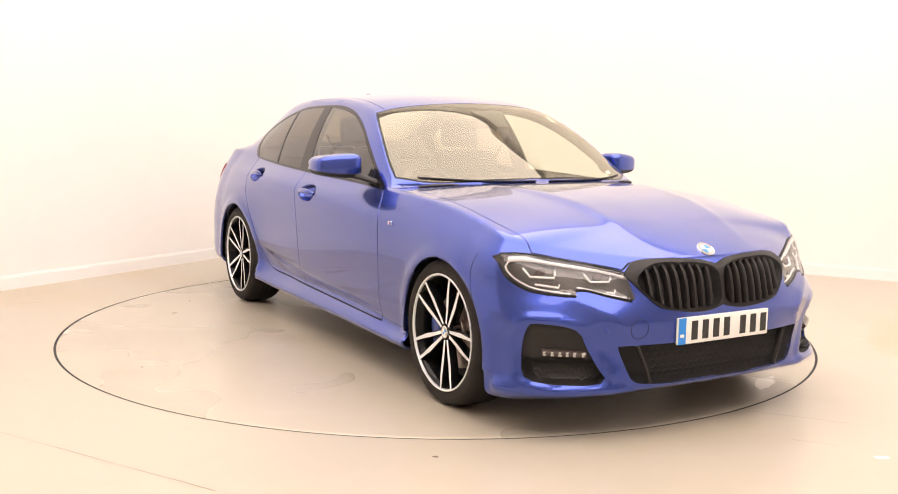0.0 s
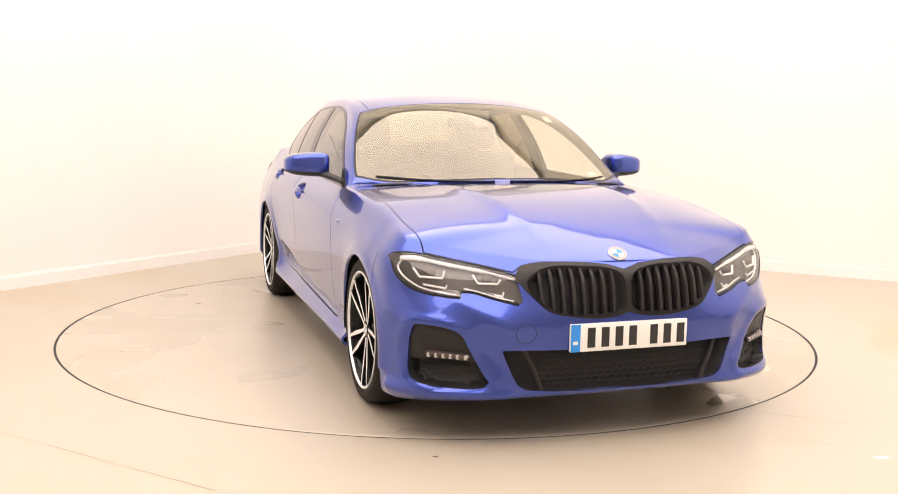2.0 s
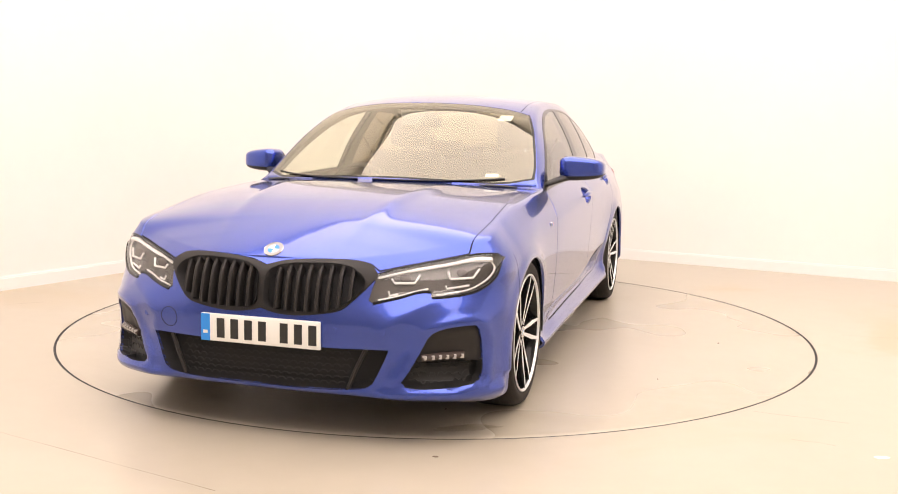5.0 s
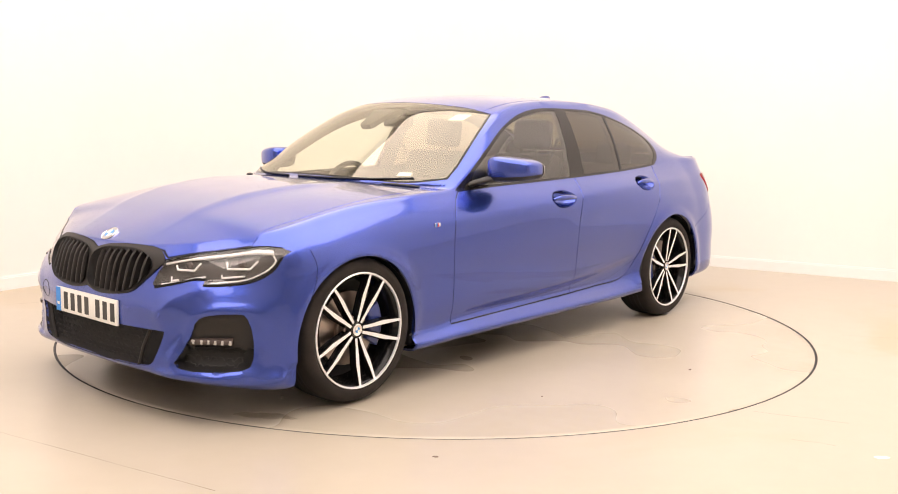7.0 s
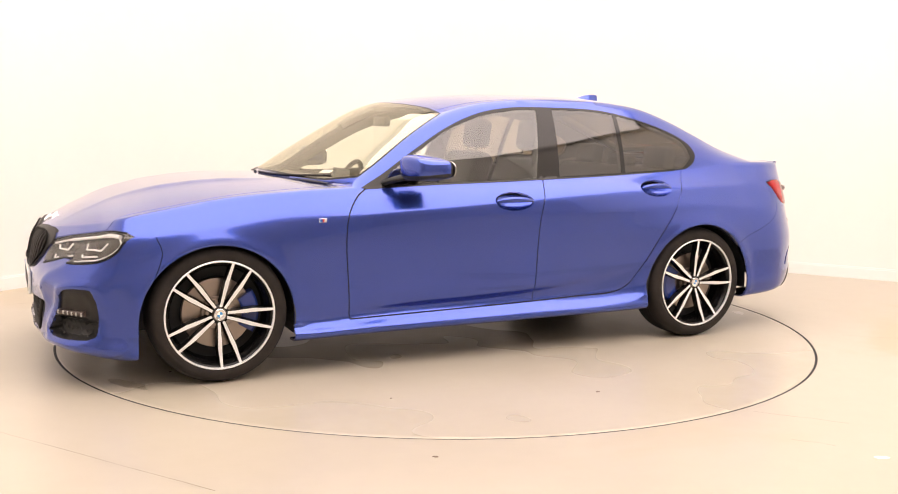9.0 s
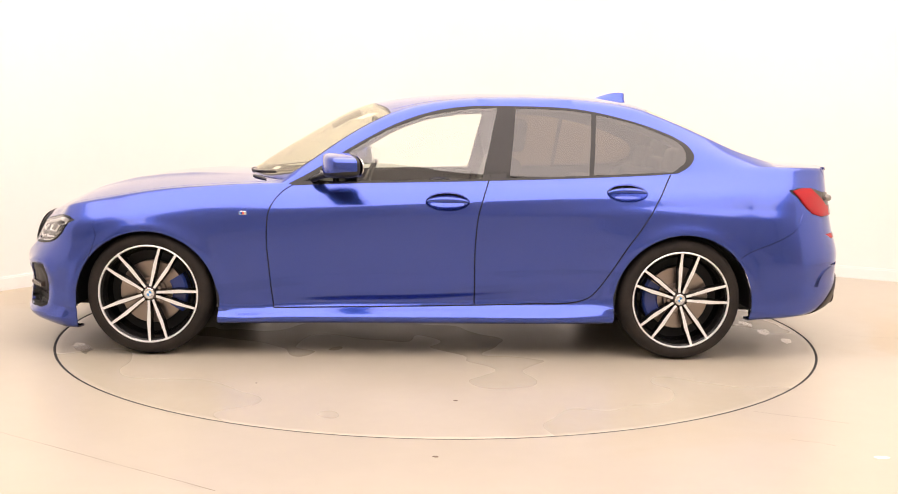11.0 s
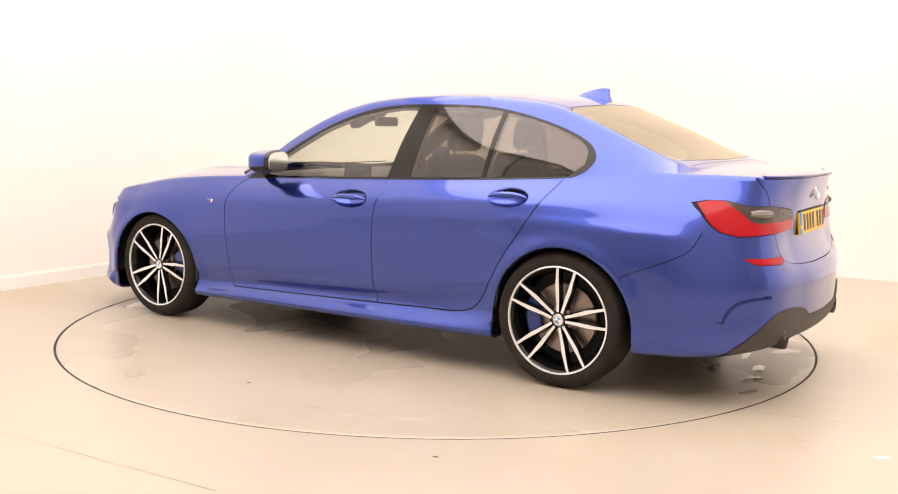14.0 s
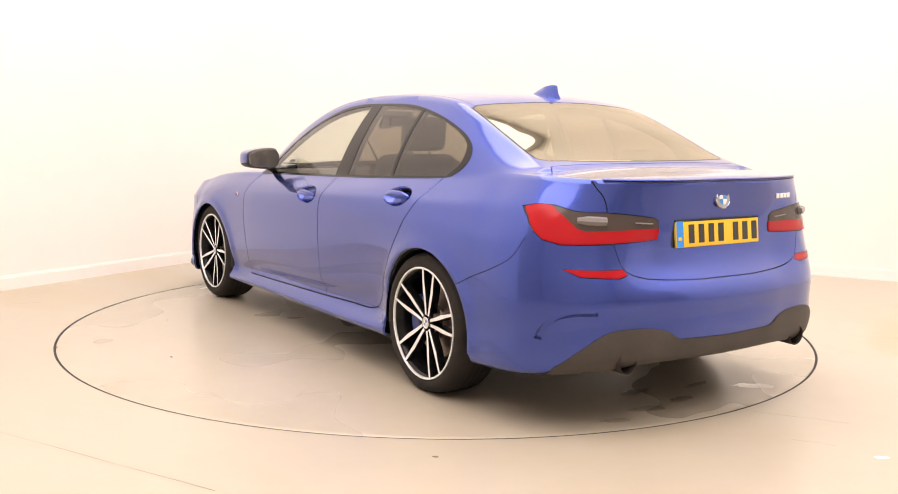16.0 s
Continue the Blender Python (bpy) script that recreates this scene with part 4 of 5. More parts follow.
def build_nose(bumper, lower):
    grille = skin("kidney_grille", "grille", GREY_PLASTIC, CAR, label="twin black grille with upright slats", push=0.007, rim=0.05)
    skin("grille_backing", "kidney", GAP_DARK, grille, push=-0.035, rim=-0.05)
    top = curve("0.03,0.658 0.087,0.68 0.2,0.688 0.31,0.687 0.37,0.67 0.402,0.644")
    low = curve("0.03,0.542 0.14,0.532 0.3,0.547 0.377,0.598 0.40,0.648")
    for s in (1, -1):
        for k in range(8):
            y = 0.062 + 0.0425 * k
            z1, z0 = float(top(y)[0]) + 0.011, float(low(y)[0]) - 0.011
            bm = bmesh.new()
            rows = []
            for i in range(7):
                z = z0 + (z1 - z0) * i / 6
                p, q = on_nose(y * s, z, 0.004), on_nose(y * s, z, -0.03)
                rows.append([bm.verts.new(v) for v in (q + Vector((0, -0.008, 0)), p + Vector((-0.004, -0.0075, 0)), p + Vector((0, -0.003, 0)), p + Vector((0, 0.003, 0)), p + Vector((-0.004, 0.0075, 0)), q + Vector((0, 0.008, 0)))])
            for a, b in zip(rows, rows[1:]):
                for j in range(5):
                    bm.faces.new((a[j], a[j + 1], b[j + 1], b[j]))
            bmesh.ops.recalc_face_normals(bm, faces=bm.faces[:])
            part("slat", bm, GREY_PLASTIC, grille, angle=50)
    # headlights: a dark case behind a clear lens, light guides and two lenses
    for s in (1, -1):
        lamp = skin("headlight", "headlight", LENS_GLASS, CAR, (s,), "clear headlight lens", rim=0.004)
        lamp.visible_shadow = False
        skin("lamp_case", "headlight", LAMP_DARK, lamp, (s,), "dark grey lamp case", push=-0.03, rim=-0.03)
        rim = bmesh.new()
        nose_bar(rim, "0.449,0.672 0.544,0.697 0.696,0.725 0.81,0.743 0.858,0.738", 0.004, -0.002, s)
        nose_bar(rim, "0.872,0.70 0.862,0.655 0.835,0.622 0.80,0.601 0.70,0.586 0.66,0.585", 0.0065, -0.002, s)
        nose_bar(rim, "0.65,0.604 0.62,0.606 0.536,0.584 0.45,0.564", 0.0065, -0.002, s)
        part("lamp_frame", rim, BLACK_GLOSS, lamp)
        bm = bmesh.new()
        nose_bar(bm, "0.455,0.661 0.544,0.684 0.696,0.711 0.80,0.727 0.845,0.722", [0.006] * 5 + [0.009] * 6 + [0.013] * 6, -0.014, s, 0.8)
        part("light_guide", bm, LAMP_GUIDE, lamp)
        bm = bmesh.new()
        nose_bar(bm, "0.848,0.712 0.862,0.69 0.85,0.655 0.80,0.617 0.71,0.602 0.67,0.602", 0.0045, -0.016, s, 0.8)
        part("light_guide", bm, LAMP_GUIDE, lamp)
        bm = bmesh.new()
        nose_bar(bm, "0.64,0.62 0.61,0.614 0.54,0.596 0.465,0.58", 0.004, -0.016, s)
        part("light_guide", bm, LAMP_GUIDE, lamp)
        bm = bmesh.new()
        nose_bar(bm, "0.535,0.602 0.505,0.597 0.50,0.612", 0.004, -0.014, s, per=0)
        part("light_guide", bm, LAMP_GUIDE, lamp)
        bm = bmesh.new()
        nose_bar(bm, "0.78,0.626 0.705,0.618 0.70,0.63", 0.004, -0.014, s, per=0)
        part("light_guide", bm, LAMP_GUIDE, lamp)
        for text in ("0.505,0.657 0.517,0.641 0.588,0.641 0.602,0.673", "0.70,0.682 0.712,0.654 0.79,0.654 0.808,0.688"):
            bm = bmesh.new()
            nose_bar(bm, text, 0.0045, -0.012, s, per=0)
            part("light_guide", bm, LAMP_GUIDE, lamp)
        for y, z in ((0.553, 0.662), (0.752, 0.677)):
            bm = bmesh.new()
            c = on_nose(y * s, z, -0.02)
            bmesh.ops.create_uvsphere(bm, u_segments=20, v_segments=12, radius=0.021, matrix=Matrix.Translation(c) @ Matrix.Diagonal((0.5, 1.2, 0.9, 1)))
            part("lamp_lens", bm, SMOKED_LENS, lamp)
        # fog lamp bar in the inlet
        bm = bmesh.new()
        nose_bar(bm, "0.634,0.353 0.70,0.358 0.775,0.36", 0.016, -0.006, s, 0.9)
        fog = part("fog_lamp", bm, SMOKED_LENS, bumper, "small clear fog lamp bar")
        bm = bmesh.new()
        for k in range(6):
            y = 0.645 + 0.024 * k
            c = on_nose(y * s, 0.356, 0.006)
            box(bm, c - Vector((0.006, 0.009, 0.009)), c + Vector((0.003, 0.009, 0.009)), 0.003)
        part("fog_lens", bm, material("fog_lens", (0.4, 0.38, 0.36), 0.15), fog)
        # mesh of the side inlet
        bm = bmesh.new()
        for r in range(3):
            for k in range(8):
                y, z = 0.605 + 0.029 * k + 0.0145 * (r % 2), 0.262 + 0.024 * r
                if y < 0.815:
                    tube(bm, [on_nose((y + dy) * s, z + dz, -0.035) for dy, dz in ((-0.013, 0), (-0.006, 0.010), (0.006, 0.010), (0.013, 0))], 0.0022, 4)
        part("inlet_mesh", bm, BLACK_PLASTIC, bumper)
        bm = bmesh.new()
        tube(bm, [on_nose(0.36 * s, 0.222, -0.012), on_nose(0.395 * s, 0.31, -0.012), on_nose(0.43 * s, 0.385, -0.012)], 0.009, 8)
        part("strut", bm, GREY_PLASTIC, lower)
    bm = bmesh.new()
    for r in range(6):
        for k in range(-11, 12):
            y, z = 0.037 * k + 0.0185 * (r % 2), 0.234 + 0.025 * r
            if abs(y) < 0.455 - 0.05 * (5 - r) / 3 and abs(abs(y) - 0.39) > 0.02:
                tube(bm, [on_nose(y + dy, z + dz, -0.028) for dy, dz in ((-0.017, 0), (-0.008, 0.011), (0.008, 0.011), (0.017, 0))], 0.002, 4)
    tagged(part("grille_mesh", bm, GAP_DARK, lower), kind="stuff")
    # towing-eye cover and parking sensors
    bm = bmesh.new()
    c = on_nose(-0.43, 0.452, 0.0)
    tube(bm, [on_nose(-0.43 + 0.04 * math.cos(a), 0.455 + 0.04 * math.sin(a), 0.0003) for a in [2 * math.pi * k / 24 for k in range(25)]], 0.0011, 5)
    part("towing_eye_cover", bm, GAP_DARK, bumper)
    for y, z in ((0.31, 0.458), (0.50, 0.455), (-0.56, 0.455)):
        bm = bmesh.new()
        c = on_nose(y, z, -0.003)
        lathe(bm, [(0.0005, 0.004), (0.011, 0.004), (0.0125, 0.002), (0.0125, -0.002)], 20, "y", Matrix.Translation(c) @ pose(0, 0, 0, 0, 0, -90 + math.degrees(math.atan2(0.35 * y, 1))))
        part("parking_sensor", bm, PAINT, bumper)
    plate("number_plate", "front", bumper)
    roundel(on_nose(0, 0.742, 0.001), Vector((0.55, 0, 0.83)), 0.041)


def roundel(at, facing, radius, parent=None):
    """A round badge: bright ring, dark band and quartered middle."""
    turn = facing.to_track_quat("Z", "Y").to_matrix().to_4x4()
    m = Matrix.Translation(at) @ turn
    badge = new("badge")
    badge.parent = parent or CAR
    tagged(badge, "round chrome-ringed badge")
    bm = bmesh.new()
    lathe(bm, [(radius * 0.92, 0.0), (radius * 0.92, 0.004), (radius * 0.96, 0.006), (radius, 0.004), (radius, -0.004)], 40, "z", m)
    part("ring", bm, CHROME, badge)
    bm = bmesh.new()
    lathe(bm, [(0.0004, 0.0025), (radius * 0.94, 0.0025)], 40, "z", m)
    part("disc", bm, material("badge_grey", (0.35, 0.35, 0.36), 0.3), badge)
    for k in range(4):
        bm = bmesh.new()
        arc = [bm.verts.new(m @ Vector((radius * 0.6 * math.cos(a), radius * 0.6 * math.sin(a), 0.0042))) for a in [math.pi / 2 * (k + j / 8) for j in range(9)]]
        bm.faces.new([bm.verts.new(m @ Vector((0, 0, 0.0042)))] + arc)
        part("quarter", bm, BADGE_BLUE if k % 2 == 0 else STICKER, badge)


BADGE_BLUE = material("badge_blue", (0.03, 0.25, 0.6), 0.3)


def plate(name, end, parent):
    """A number plate: backing, blue band, and plain bars where the characters stand."""
    front = end == "front"
    s = 1 if front else -1
    z, tilt = (0.4345, 0) if front else (0.812, -6)
    x = on_nose(0, z).x + 0.012 if front else min(on_tail(y, zz).x for y in (0, 0.2) for zz in (0.76, 0.81, 0.86)) - 0.008
    m = pose(x, 0, z, 0, 0, 0 if front else 180) @ pose(0, 0, 0, 0, tilt, 0)
    bm = bmesh.new()
    box(bm, (-0.012, -0.26, -0.0555), (0.002, 0.26, 0.0555), 0.004, m)
    p = part(name, bm, WHITE_PLATE if front else YELLOW_PLATE, parent, "white front plate with dark bars" if front else "yellow rear plate with dark bars")
    bm = bmesh.new()
    box(bm, (0.0022, -0.2585, -0.0545), (0.003, -0.218, 0.0545), 0.0, m)
    part("blue_band", bm, PLATE_BLUE, p)
    bm = bmesh.new()
    box(bm, (0.0032, -0.249, -0.025), (0.0036, -0.228, -0.012), 0.0, m)
    part("band_bar", bm, WHITE_PLATE if front else YELLOW_PLATE, p)
    for k in range(7):
        y = -0.158 + 0.061 * k + (0.033 if k > 3 else 0) - 0.012
        bm = bmesh.new()
        box(bm, (0.0022, y - 0.017, -0.0395), (0.0036, y + 0.017, 0.0395), 0.0, m)
        part("bar", bm, PLATE_BLACK, p, smooth=False)
    return p


def build_tail(diffuser):
    lid = [o for o in CAR.children if o.name.startswith("boot_lid")][0]
    plate("number_plate", "rear", lid)
    roundel(on_tail(0, 0.955, 0.003), Vector((-1, 0, 0.15)), 0.041, lid)
    bm = bmesh.new()
    for k in range(4):
        c = on_tail(-0.40 - 0.032 * k, 0.955, 0.002)
        box(bm, c - Vector((0.003, 0.011, 0.012)), c + Vector((0.003, 0.011, 0.012)), 0.002)
    part("lettering_bar", bm, CHROME, lid, "small chrome lettering as bars")
    lip = [Vector(p) for p in EDGE if p[0] < -2.2 and p[1] < 0.60]
    line = [Vector((p.x, -p.y, p.z)) for p in lip] + [p for p in lip[::-1][1:]]
    bm = bmesh.new()
    tube(bm, [p + Vector((0.006, 0, 0.002)) for p in line], 0.012, 10, 0.5)
    part("boot_spoiler", bm, PAINT, lid)
    bm = bmesh.new()
    tube(bm, [p + Vector((-0.005, 0, -0.006)) for p in line], 0.0016, 6)
    part("spoiler_joint", bm, GAP_DARK, lid)
    for s in (1, -1):
        bm = bmesh.new()
        m = pose(-2.338, 0.534 * s, 0.308, 0, 0, 90)
        lathe(bm, [(0.046, -0.1), (0.048, 0.062), (0.0455, 0.066), (0.042, 0.06), (0.041, -0.08), (0.001, -0.08)], 36, "y", m)
        part("exhaust_pipe", bm, material("dark_exhaust", (0.05, 0.04, 0.035), 0.4, metal=0.8), diffuser, "dark metal exhaust tip")
    # dark bar set above the plate for the shade in the lid's recess
    bm = bmesh.new()
    tube(bm, [on_tail(y, 0.868, 0.002) for y in (-0.26, -0.13, 0, 0.13, 0.26)], 0.005, 8)
    part("recess_shade", bm, GAP_DARK, lid)


build_panels()


# ---- wheels ----
def build_wheel():
    """A wheel at the origin, its outer face towards +y."""
    w = new("wheel")
    bm = bmesh.new()
    lathe(bm, [(0.252, -0.004), (0.262, 0.008), (0.272, 0.013), (0.29, 0.0155), (0.308, 0.011), (0.321, -0.003), (0.329, -0.026), (0.3325, -0.06), (0.333, -0.105), (0.3325, -0.15), (0.329, -0.19), (0.315, -0.215), (0.28, -0.222), (0.245, -0.2)], 96)
    tyre = part("tyre", bm, RUBBER, w, "black road tyre", angle=60)
    bm = bmesh.new()
    for y in (-0.062, -0.094, -0.126, -0.158):
        lathe(bm, [(0.3336, y - 0.0035), (0.3336, y + 0.0035)], 96)
    part("tread_groove", bm, GAP_DARK, tyre)
    bm = bmesh.new()
    lathe(bm, [(0.257, 0.004), (0.250, 0.002), (0.243, -0.012), (0.232, -0.03), (0.225, -0.1), (0.235, -0.2)], 96)
    rim = part("rim", bm, BLACK_GLOSS, w, "gloss black rim barrel", angle=60)
    bm = bmesh.new()
    lathe(bm, [(0.2635, 0.004), (0.2632, 0.0125), (0.2605, 0.0145), (0.2555, 0.0128), (0.2535, 0.004)], 96)
    part("rim_edge", bm, MACHINED, rim, "bright machined rim edge")
    for k in range(5):
        a0 = radians(115 + 72 * k)
        for side in (1, -1):
            bm = bmesh.new()
            rows = []
            for r, off, half, y in ((0.036, 0.011, 0.009, -0.012), (0.075, 0.0175, 0.0095, -0.009), (0.125, 0.027, 0.0115, -0.004), (0.155, 0.0335, 0.012, -0.001), (0.20, 0.0395, 0.0095, 0.005), (0.256, 0.0465, 0.0085, 0.0095)):
                c, d = math.cos(a0), math.sin(a0)
                row = []
                for u, h in ((off - half - 0.005, y - 0.035), (off - half, y - 0.0025), (off - half + 0.002, y), (off + half - 0.002, y), (off + half, y - 0.0025), (off + half + 0.005, y - 0.035)):
                    u *= side
                    row.append(bm.verts.new((r * c - u * d, h, r * d + u * c)))
                rows.append(row)
            for a, b in zip(rows, rows[1:]):
                for j in range(5):
                    f = bm.faces.new((a[j], a[j + 1], b[j + 1], b[j]))
                    f.material_index = 1 if j == 2 else 0
            bmesh.ops.recalc_face_normals(bm, faces=bm.faces[:])
            if sum(f.normal.y for f in bm.faces) < 0:
                bmesh.ops.reverse_faces(bm, faces=bm.faces[:])
            part("spoke", bm, [BLACK_GLOSS, MACHINED], rim, angle=25)
    bm = bmesh.new()
    lathe(bm, [(0.048, -0.05), (0.046, -0.018), (0.038, -0.012), (0.034, -0.011)], 40)
    part("hub", bm, BLACK_GLOSS, rim)
    bm = bmesh.new()
    lathe(bm, [(0.028, -0.013), (0.028, -0.008), (0.0255, -0.0065), (0.0235, -0.0075), (0.0005, -0.0075)], 40)
    cap = part("hub_cap", bm, CHROME, rim, "round hub cap with quartered middle")
    for k in range(4):
        bm = bmesh.new()
        arc = [bm.verts.new((0.0135 * math.cos(a), -0.0068, 0.0135 * math.sin(a))) for a in [math.pi / 2 * (k + j / 6) for j in range(7)]]
        bm.faces.new([bm.verts.new((0, -0.0068, 0))] + arc)
        bmesh.ops.recalc_face_normals(bm, faces=bm.faces[:])
        part("cap_quarter", bm, BADGE_BLUE if k % 2 else STICKER, w)
    for k in range(5):
        bm = bmesh.new()
        a = radians(115 + 36 + 72 * k)
        lathe(bm, [(0.0005, -0.03), (0.009, -0.03), (0.009, -0.055)], 12, "y", Matrix.Translation((0.056 * math.cos(a), 0, 0.056 * math.sin(a))))
        part("wheel_bolt", bm, STEEL, w)
    bm = bmesh.new()
    lathe(bm, [(0.08, -0.075), (0.168, -0.075), (0.170, -0.078), (0.170, -0.1), (0.08, -0.1)], 64)
    lathe(bm, [(0.0005, -0.055), (0.078, -0.055), (0.082, -0.06), (0.082, -0.09)], 48)
    part("brake_disc", bm, STEEL, w, "worn steel brake disc")
    bm = bmesh.new()
    lathe(bm, [(0.236, -0.125), (0.0005, -0.125)], 48)
    part("back_plate", bm, GAP_DARK, w)
    return w


def caliper(wheel, turn):
    bm = bmesh.new()
    rows = []
    for k in range(9):
        a = radians(turn - 32 + 8 * k)
        rows.append([bm.verts.new((r * math.cos(a), y, r * math.sin(a))) for r, y in ((0.115, -0.105), (0.115, -0.052), (0.125, -0.046), (0.185, -0.046), (0.197, -0.055), (0.197, -0.12))])
    for a, b in zip(rows, rows[1:]):
        for j in range(5):
            bm.faces.new((a[j], a[j + 1], b[j + 1], b[j]))
    bm.faces.new(rows[0]), bm.faces.new(rows[-1])
    bmesh.ops.recalc_face_normals(bm, faces=bm.faces[:])
    part("brake_caliper", bm, CALIPER_BLUE, wheel, "blue brake caliper", angle=30)


master = build_wheel()
master.parent = CAR
for i, (x, y, z, spin, turn) in enumerate(((AXLE, 0.884, 0.333, 0, 0), (-AXLE, 0.894, 0.331, 15, 0), (AXLE, -0.884, 0.333, 0, 180), (-AXLE, -0.894, 0.331, 10, 180))):
    place = pose(x, y, z, 0, 0, turn) @ pose(0, 0, 0, 0, spin, 0)
    if i == 0:
        first_place = place
    else:
        w = copy_thing(master, place)
        toward = (180 if x > 0 else 0)
        caliper(w, (toward if turn == 0 else 180 - toward) + spin)
master.matrix_basis = first_place
caliper(master, 180)


def build_underside():
    for x, cz in ((1.432, 0.30), (-1.437, 0.31)):
        for s in (1, -1):
            bm = bmesh.new()
            rows = []
            for k in range(29):
                a = math.pi * (-0.03 + 1.06 * k / 28)
                rows.append([bm.verts.new((x + r * math.cos(a), y * s, cz + r * math.sin(a))) for r, y in ((0.368, 0.894), (0.378, 0.885), (0.388, 0.80), (0.388, 0.6), (0.02, 0.6))])
            for a, b in zip(rows, rows[1:]):
                for j in range(4):
                    bm.faces.new((a[j], a[j + 1], b[j + 1], b[j]))
            part("wheel_arch_liner", bm, BLACK_PLASTIC, CAR, "black plastic wheel arch liner", angle=30)
    bm = bmesh.new()
    box(bm, (-2.0, -0.6, 0.22), (2.05, 0.6, 0.32), 0.03)
    box(bm, (-1.04, -0.84, 0.185), (1.04, 0.84, 0.3), 0.02)
    part("underbody", bm, BLACK_PLASTIC, CAR, "black underbody tray")


build_underside()


# ---- outside fittings ----
def superball(bm, centre, half, power=0.55, u=28, v=18):
    """A box-like rounded body."""
    def bend(c):
        return math.copysign(abs(c) ** power, c)
    rows = []
    for i in range(v + 1):
        p = -math.pi / 2 + math.pi * i / v
        rows.append([bm.verts.new((centre[0] + half[0] * bend(math.cos(p)) * bend(math.cos(a)), centre[1] + half[1] * bend(math.cos(p)) * bend(math.sin(a)), centre[2] + half[2] * bend(math.sin(p)))) for a in [2 * math.pi * k / u for k in range(u)]])
    for a, b in zip(rows, rows[1:]):
        for k in range(u):
            bm.faces.new((a[k], a[(k + 1) % u], b[(k + 1) % u], b[k]))
    bmesh.ops.remove_doubles(bm, verts=bm.verts[:], dist=1e-5)
    return bm


def build_mirror(s):
    thing = new("door_mirror")
    thing.parent = CAR
    tagged(thing, "blue door mirror with black underside")

    def shape(bm):
        for v in bm.verts:
            x, y, z = v.co
            t = (y - 0.85) / 0.22
            x -= 0.085 * t * t * 0.7 + 0.01
            z = 1.03 + (z - 1.03) * (1.06 - 0.32 * max(0, t) ** 2) - 0.004 * t
            v.co = Vector((x, y * s, z))
        bmesh.ops.recalc_face_normals(bm, faces=bm.faces[:])

    def whole():
        bm = bmesh.new()
        superball(bm, (0.43, 0.957, 1.03), (0.088, 0.117, 0.064), 0.46)
        return bm

    bm = whole()
    geom = bm.verts[:] + bm.edges[:] + bm.faces[:]
    bmesh.ops.bisect_plane(bm, geom=geom, plane_co=(0.43, 0, 1.0), plane_no=(0.1, 0, 1), clear_inner=True)
    bmesh.ops.bisect_plane(bm, geom=bm.verts[:] + bm.edges[:] + bm.faces[:], plane_co=(0.378, 0, 0), plane_no=(1, 0, 0), clear_inner=True)
    shape(bm)
    part("mirror_cap", bm, PAINT, thing)
    bm = whole()
    bmesh.ops.scale(bm, vec=(0.985, 0.985, 0.985), verts=bm.verts[:], space=Matrix.Translation((-0.43, -0.957, -1.03)))
    bmesh.ops.bisect_plane(bm, geom=bm.verts[:] + bm.edges[:] + bm.faces[:], plane_co=(0.35, 0, 0), plane_no=(1, 0, 0), clear_inner=True)
    shape(bm)
    part("mirror_housing", bm, BLACK_PLASTIC, thing)
    bm = bmesh.new()
    pts = [(0.957 + 0.106 * math.copysign(abs(math.cos(a)) ** 0.6, math.cos(a)), 1.03 + 0.055 * math.copysign(abs(math.sin(a)) ** 0.6, math.sin(a))) for a in [2 * math.pi * k / 32 for k in range(32)]]
    outline_slab(bm, pts, lambda y, z, h: Vector((0.352 - 0.01 + h, y, z)), 0.004)
    shape(bm)
    part("mirror_glass", bm, CHROME, thing, "silver mirror glass", angle=30)
    bm = bmesh.new()
    tube(bm, [(0.56, 0.79 * s, 0.945), (0.545, 0.82 * s, 0.958), (0.50, 0.86 * s, 0.975), (0.45, 0.90 * s, 0.98)], [0.022, 0.022, 0.025, 0.02], 12, 0.7)
    part("mirror_arm", bm, BLACK_PLASTIC, thing)


